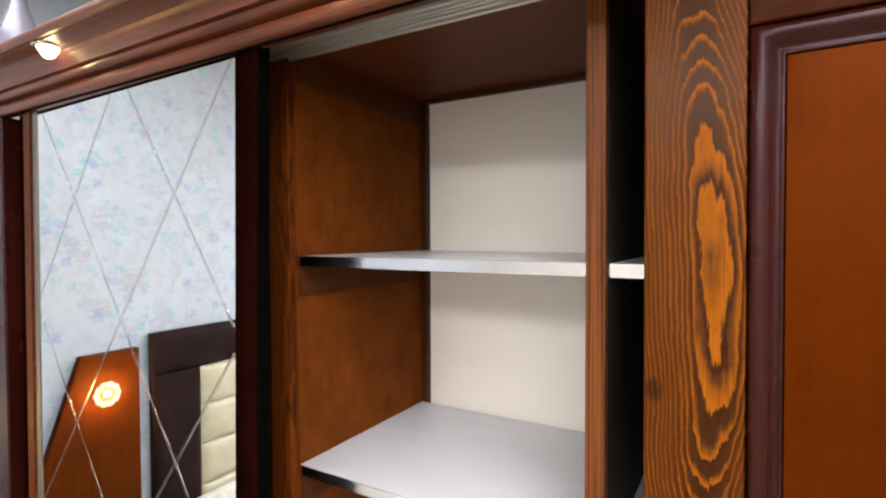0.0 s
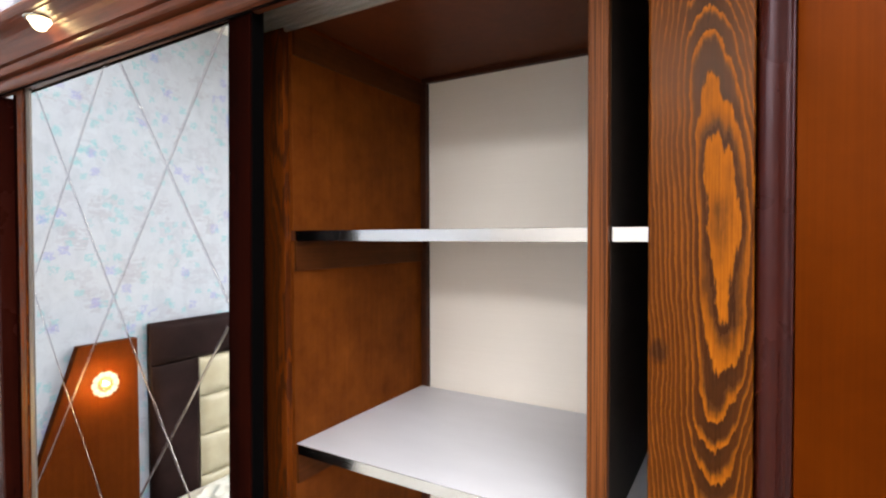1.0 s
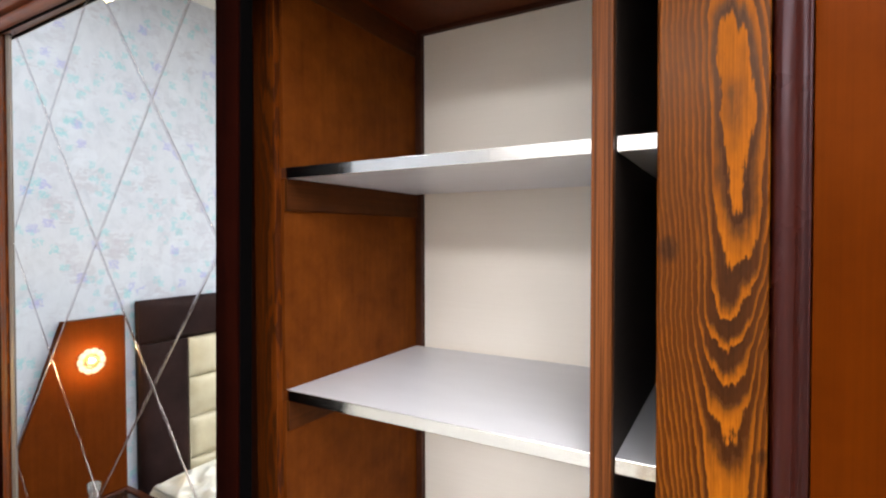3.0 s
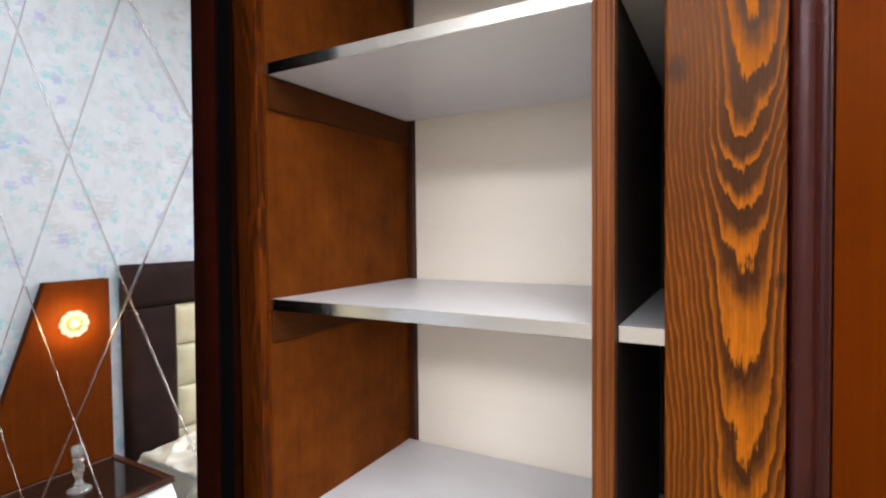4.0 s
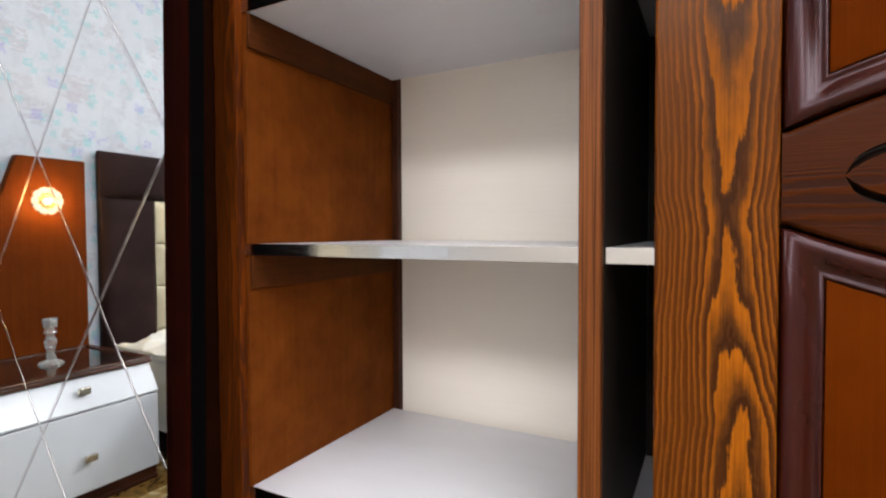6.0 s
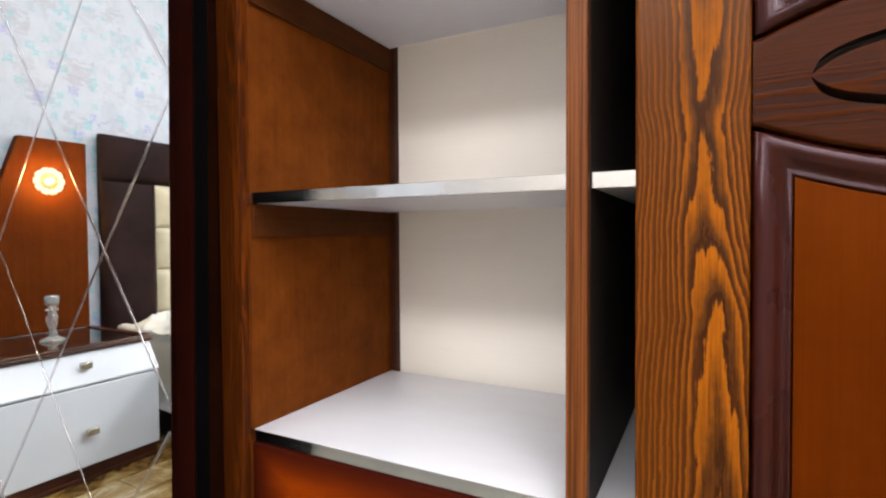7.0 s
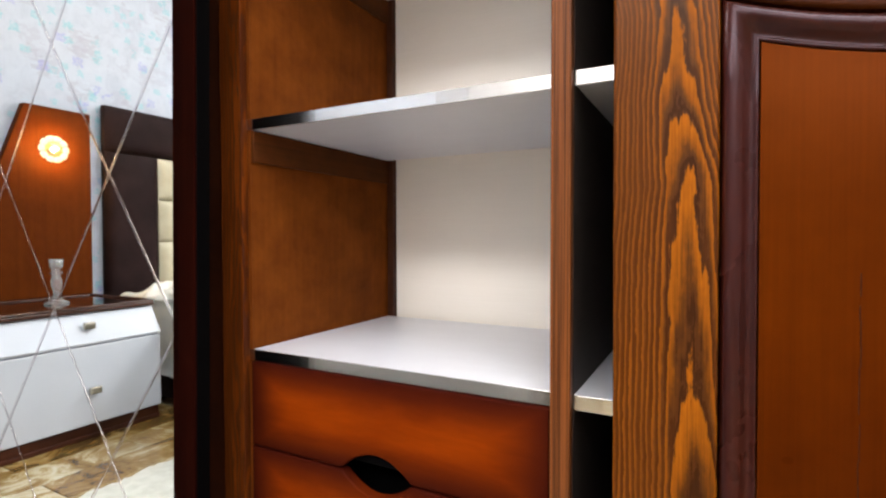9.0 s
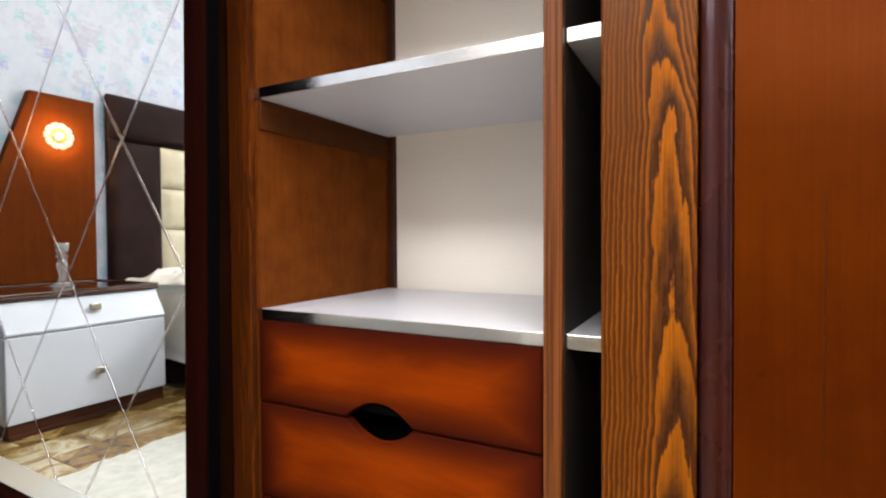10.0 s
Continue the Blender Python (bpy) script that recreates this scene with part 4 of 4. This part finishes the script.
lampt = thing("wall_lamp", "glowing warm glass rosette lamp on a brown wooden board", "lamp", (-1.682, -0.694, 1.041))
bm = lathe([(0.0001, 0.0), (0.022, 0.0), (0.022, 0.005), (0.005, 0.008), (0.005, 0.014), (0.0001, 0.014)], 28)
bmesh.ops.rotate(bm, verts=bm.verts, cent=(0, 0, 0), matrix=Euler((0, radians(90), 0)).to_matrix())
part("base", bm, M["brass"], lampt)
def lobe(mid, half, r0, r1, x0, lift):
    """One swelling segment of the rosette's rim."""
    bm = bmesh.new()
    grid = []
    for p in range(9):
        a = 2 * math.pi * p / 8
        row = []
        for q in range(9):
            v = q / 8 * 2 - 1
            swell = 0.55 + 0.45 * math.sqrt(max(0.0, 1 - v ** 4))
            rr = (r0 + r1) / 2 + (r1 - r0) / 2 * math.cos(a) * swell
            row.append(bm.verts.new((x0 + lift * (1 + math.sin(a) * swell), rr * math.cos(mid + half * v), rr * math.sin(mid + half * v))))
        grid.append(row)
    for g0, g1 in zip(grid, grid[1:]):
        for q in range(8):
            bm.faces.new((g0[q], g0[q + 1], g1[q + 1], g1[q]))
    bmesh.ops.remove_doubles(bm, verts=bm.verts, dist=1e-6)
    bmesh.ops.holes_fill(bm, edges=[e for e in bm.edges if len(e.link_faces) == 1])
    return smooth(bm, 60)


bm = lathe([(0.0001, 0.0), (0.040, 0.0), (0.040, 0.004), (0.0001, 0.006)], 30)
bmesh.ops.rotate(bm, verts=bm.verts, cent=(0, 0, 0), matrix=Euler((0, radians(90), 0)).to_matrix())
bmesh.ops.translate(bm, verts=bm.verts, vec=(0.014, 0, 0))
part("dish", bm, M["lamp_dish"], lampt, "warm amber glass dish").visible_shadow = False
for i in range(10):
    part("petal", lobe(2 * math.pi * i / 10, math.pi / 10.6, 0.031, 0.055, 0.018, 0.010), M["lamp_glass"], lampt).visible_shadow = False
for mid, half, r0, r1 in ((2.2, 1.15, 0.019, 0.026), (5.4, 0.95, 0.019, 0.026)):
    part("swirl", lobe(mid, half, r0, r1, 0.022, 0.006), M["brass"], lampt, "curled brass ribbon").visible_shadow = False
bm = bmesh.new()
bmesh.ops.create_uvsphere(bm, u_segments=16, v_segments=10, radius=0.013)
bmesh.ops.scale(bm, verts=bm.verts, vec=(0.7, 1.25, 0.75))
bmesh.ops.translate(bm, verts=bm.verts, vec=(0.032, 0, 0))
part("bulb", smooth(bm, 80), M["bulb"], lampt).visible_shadow = False
pl = bpy.data.lights.new("lamp_glow", "POINT")
pl.energy, pl.color, pl.shadow_soft_size = LAMP_WATTS, (1.0, 0.62, 0.18), 0.010
new("lamp_glow", pl).location = (-1.654, -0.694, 1.041)

candle = thing("candle_holder", "clear crystal candle holder standing on a nightstand", "candle holder", (-1.474, -0.612, 0.4536 + GZ))
part("stem", lathe([(0.0001, 0.0), (0.041, 0.0), (0.041, 0.005), (0.034, 0.010), (0.020, 0.016), (0.012, 0.023), (0.017, 0.029), (0.012, 0.035), (0.010, 0.046), (0.015, 0.060), (0.019, 0.078), (0.018, 0.092),
                    (0.012, 0.104), (0.010, 0.110), (0.021, 0.114), (0.021, 0.119), (0.011, 0.123), (0.013, 0.130), (0.022, 0.138), (0.021, 0.150), (0.025, 0.168), (0.020, 0.168), (0.017, 0.142), (0.0001, 0.140)], 20), M["glass"], candle)

# ---- bed ----
bed = thing("bed", "padded bed with a dark leather and cream tufted headboard", "bed")
HF = -1.655
HY0, HY1 = -0.898, -2.75
part("headboard_frame", box(WX + 0.001, HF - 0.045, HY1, HY0 - 0.006, GZ, 1.262, 0.004), M["leather"], bed)
part("top_pad", cushion(HF - 0.044, HF + 0.012, HY1 - 0.004, HY0, 1.066, 1.268, 0.030, nu=40, nv=12, edge=0.45), M["leather"], bed, "dark brown leather pad")
part("side_pad", cushion(HF - 0.044, HF, HY0 - 0.236, HY0 - 0.004, 0.02, 1.063, 0.018, nu=12, nv=30, edge=0.45), M["leather"], bed, "dark brown leather pad")
part("side_pad", cushion(HF - 0.044, HF, HY1 + 0.004, HY1 + 0.236, 0.02, 1.063, 0.018, nu=12, nv=30, edge=0.45), M["leather"], bed, "dark brown leather pad")
zs = (1.062, 0.862, 0.660, 0.452, 0.25)
ys = [HY0 - 0.239 - i * 0.343 for i in range(5)]
for z1, z0 in zip(zs, zs[1:]):
    for y1, y0 in zip(ys, ys[1:]):
        part("tuft", cushion(HF - 0.044, HF + 0.004, y0 + 0.001, y1 - 0.001, z0 + 0.001, z1 - 0.001, 0.020, nu=14, nv=12, edge=0.5), M["cream"], bed, "cream leather square")
part("base", box(HF + 0.004, 0.25, HY1 + 0.06, HY0 - 0.035, 0.03 + GZ, 0.24 + GZ, 0.01), M["leather"], bed)
for lx in (-1.5, 0.1):
    for ly in (HY1 + 0.2, HY0 - 0.15):
        part("leg", box(lx - 0.03, lx + 0.03, ly - 0.03, ly + 0.03, GZ, 0.0295 + GZ, 0.003), M["ebony"], bed)
matt = thing("mattress", "white mattress lying on a padded bed", "mattress", (0, 0, GZ))
part("core", box(HF + 0.015, 0.22, HY1 + 0.08, HY0 - 0.05, 0.2405, 0.40, 0.03, 4), M["cotton"], matt)


def duvet():
    """A sheet over the mattress, falling in folds down its sides."""
    bm = bmesh.new()
    y_near, y_far, x0, x1 = HY0 - 0.012, HY1 + 0.05, HF + 0.02, 0.24
    n_u, n_v = 110, 60
    rows = []
    width = y_near - y_far
    drop = 0.30
    for i in range(n_u + 1):
        x = x0 + (x1 - x0) * i / n_u
        row = []
        for j in range(n_v + 1):
            s = -drop + (width + 2 * drop) * j / n_v
            fold = noise.noise(Vector((x * 7.0, 0.3, s * 0.8)))
            if s < 0:
                y = y_far - 0.006 + 0.02 * fold
                z = 0.425 + s
            elif s > width:
                y = y_near - 0.014 + 0.016 * fold * min(1.0, (s - width) / 0.1) + 0.01
                z = 0.425 - (s - width) * (1.0 + 0.10 * noise.noise(Vector((x * 2.0, 4.0, 0))))
            else:
                y = y_far + s
                e = min(s, width - s)
                z = 0.425 + 0.012 * min(1.0, e / 0.1) + 0.010 * noise.noise(Vector((x * 4, y * 4, 1)))
                z -= 0.012 * max(0.0, 1 - e / 0.03)
            row.append(bm.verts.new((x, y, z)))
        rows.append(row)
    for a, b in zip(rows, rows[1:]):
        for j in range(n_v):
            bm.faces.new((a[j], b[j], b[j + 1], a[j + 1]))
    bmesh.ops.solidify(bm, geom=list(bm.faces), thickness=0.006)
    return smooth(bm, 70)


spread = thing("bed_cover", "white cotton bed cover hanging over a mattress in folds", "bedding", (0, 0, GZ))
part("cover", duvet(), M["cotton"], spread)


def crumpled(x0, x1, y0, y1, z0, high):
    """A thrown cloth: ridged folds that die out towards its hem."""
    bm = bmesh.new()
    n_u, n_v = 60, 60
    rows = []
    for i in range(n_u + 1):
        row = []
        for j in range(n_v + 1):
            u, v = i / n_u, j / n_v
            e = min(1.0, 5 * min(u, 1 - u, v, 1 - v)) ** 0.6
            big = 1 - abs(noise.noise(Vector((u * 2.6, v * 2.2, 3.1)))) * 2
            ridge = 1 - abs(noise.noise(Vector((u * 6 + v * 2, v * 5 - u, 8.4)))) * 2.4
            x = x0 + (x1 - x0) * u + 0.03 * noise.noise(Vector((u * 3, v * 3, 5)))
            y = y0 + (y1 - y0) * v + 0.03 * noise.noise(Vector((u * 3, v * 3, 11))) * (1 - v)
            row.append(bm.verts.new((x, y, z0 + 0.006 + e * high * max(0.0, 0.45 * big + 0.4 * ridge + 0.15))))
        rows.append(row)
    for a, b in zip(rows, rows[1:]):
        for j in range(n_v):
            bm.faces.new((a[j], b[j], b[j + 1], a[j + 1]))
    bmesh.ops.solidify(bm, geom=list(bm.faces), thickness=0.005)
    return smooth(bm, 70)


cloth = thing("throw_blanket", "crumpled white cotton throw lying on the bed cover", "blanket", (0, 0, GZ))
part("cloth", crumpled(-1.60, -1.16, -1.30, -0.905, 0.436, 0.062), M["cotton"], cloth)

# ---- rug ----
rug = thing("rug", "shaggy off-white wool rug on the floor", "rug", (0, 0, GZ), kind="stuff")
bm = bmesh.new()
RX0, RX1, RY0, RY1 = -0.77, 0.55, -0.98, -0.19
n_u, n_v = 120, 60
rows = []
for i in range(n_u + 1):
    row = []
    for j in range(n_v + 1):
        u, v = i / n_u, j / n_v
        e = min(u * 2, (1 - u) * 2, v, 1 - v)
        x, y = RX0 + (RX1 - RX0) * u, RY0 + (RY1 - RY0) * v
        wig = 0.02 * noise.noise(Vector((x * 14, y * 14, 2)))
        row.append(bm.verts.new((x + wig, y + 0.02 * noise.noise(Vector((x * 14, y * 14, 9))), 0.001 + 0.026 * min(1.0, e / 0.05) ** 0.5 + 0.010 * abs(noise.noise(Vector((x * 38, y * 38, 0)))))))
    rows.append(row)
for a, b in zip(rows, rows[1:]):
    for j in range(n_v):
        bm.faces.new((a[j], b[j], b[j + 1], a[j + 1]))
part("pile", smooth(bm, 80), M["wool"], rug)

# ---- floor planks ----
PW, PL = 0.15, 0.60
plank_mesh = None
for i in range(33):
    x0 = WX + 0.002 + PW * i
    x1 = min(x0 + PW - 0.0025, EX - 0.002)
    if x1 - x0 < 0.02:
        continue
    for j in range(10):
        y1 = BY + (0.3 if i % 2 else 0.0) - PL * j
        y0 = max(y1 - PL + 0.003, FY + 0.002)
        y1 = min(y1, BY - 0.002)
        if y1 - y0 < 0.03:
            continue
        if plank_mesh is None:
            plank = part("plank", box(0, 1, 0, 1, -0.0038, 0.0, 0.0008, 1), M["tile"], floor)
            plank_mesh = plank.data
        else:
            plank = new("plank", plank_mesh)
            plank.parent = floor
        plank.location, plank.scale = (x0, y0, 0), (x1 - x0, y1 - y0, 1)
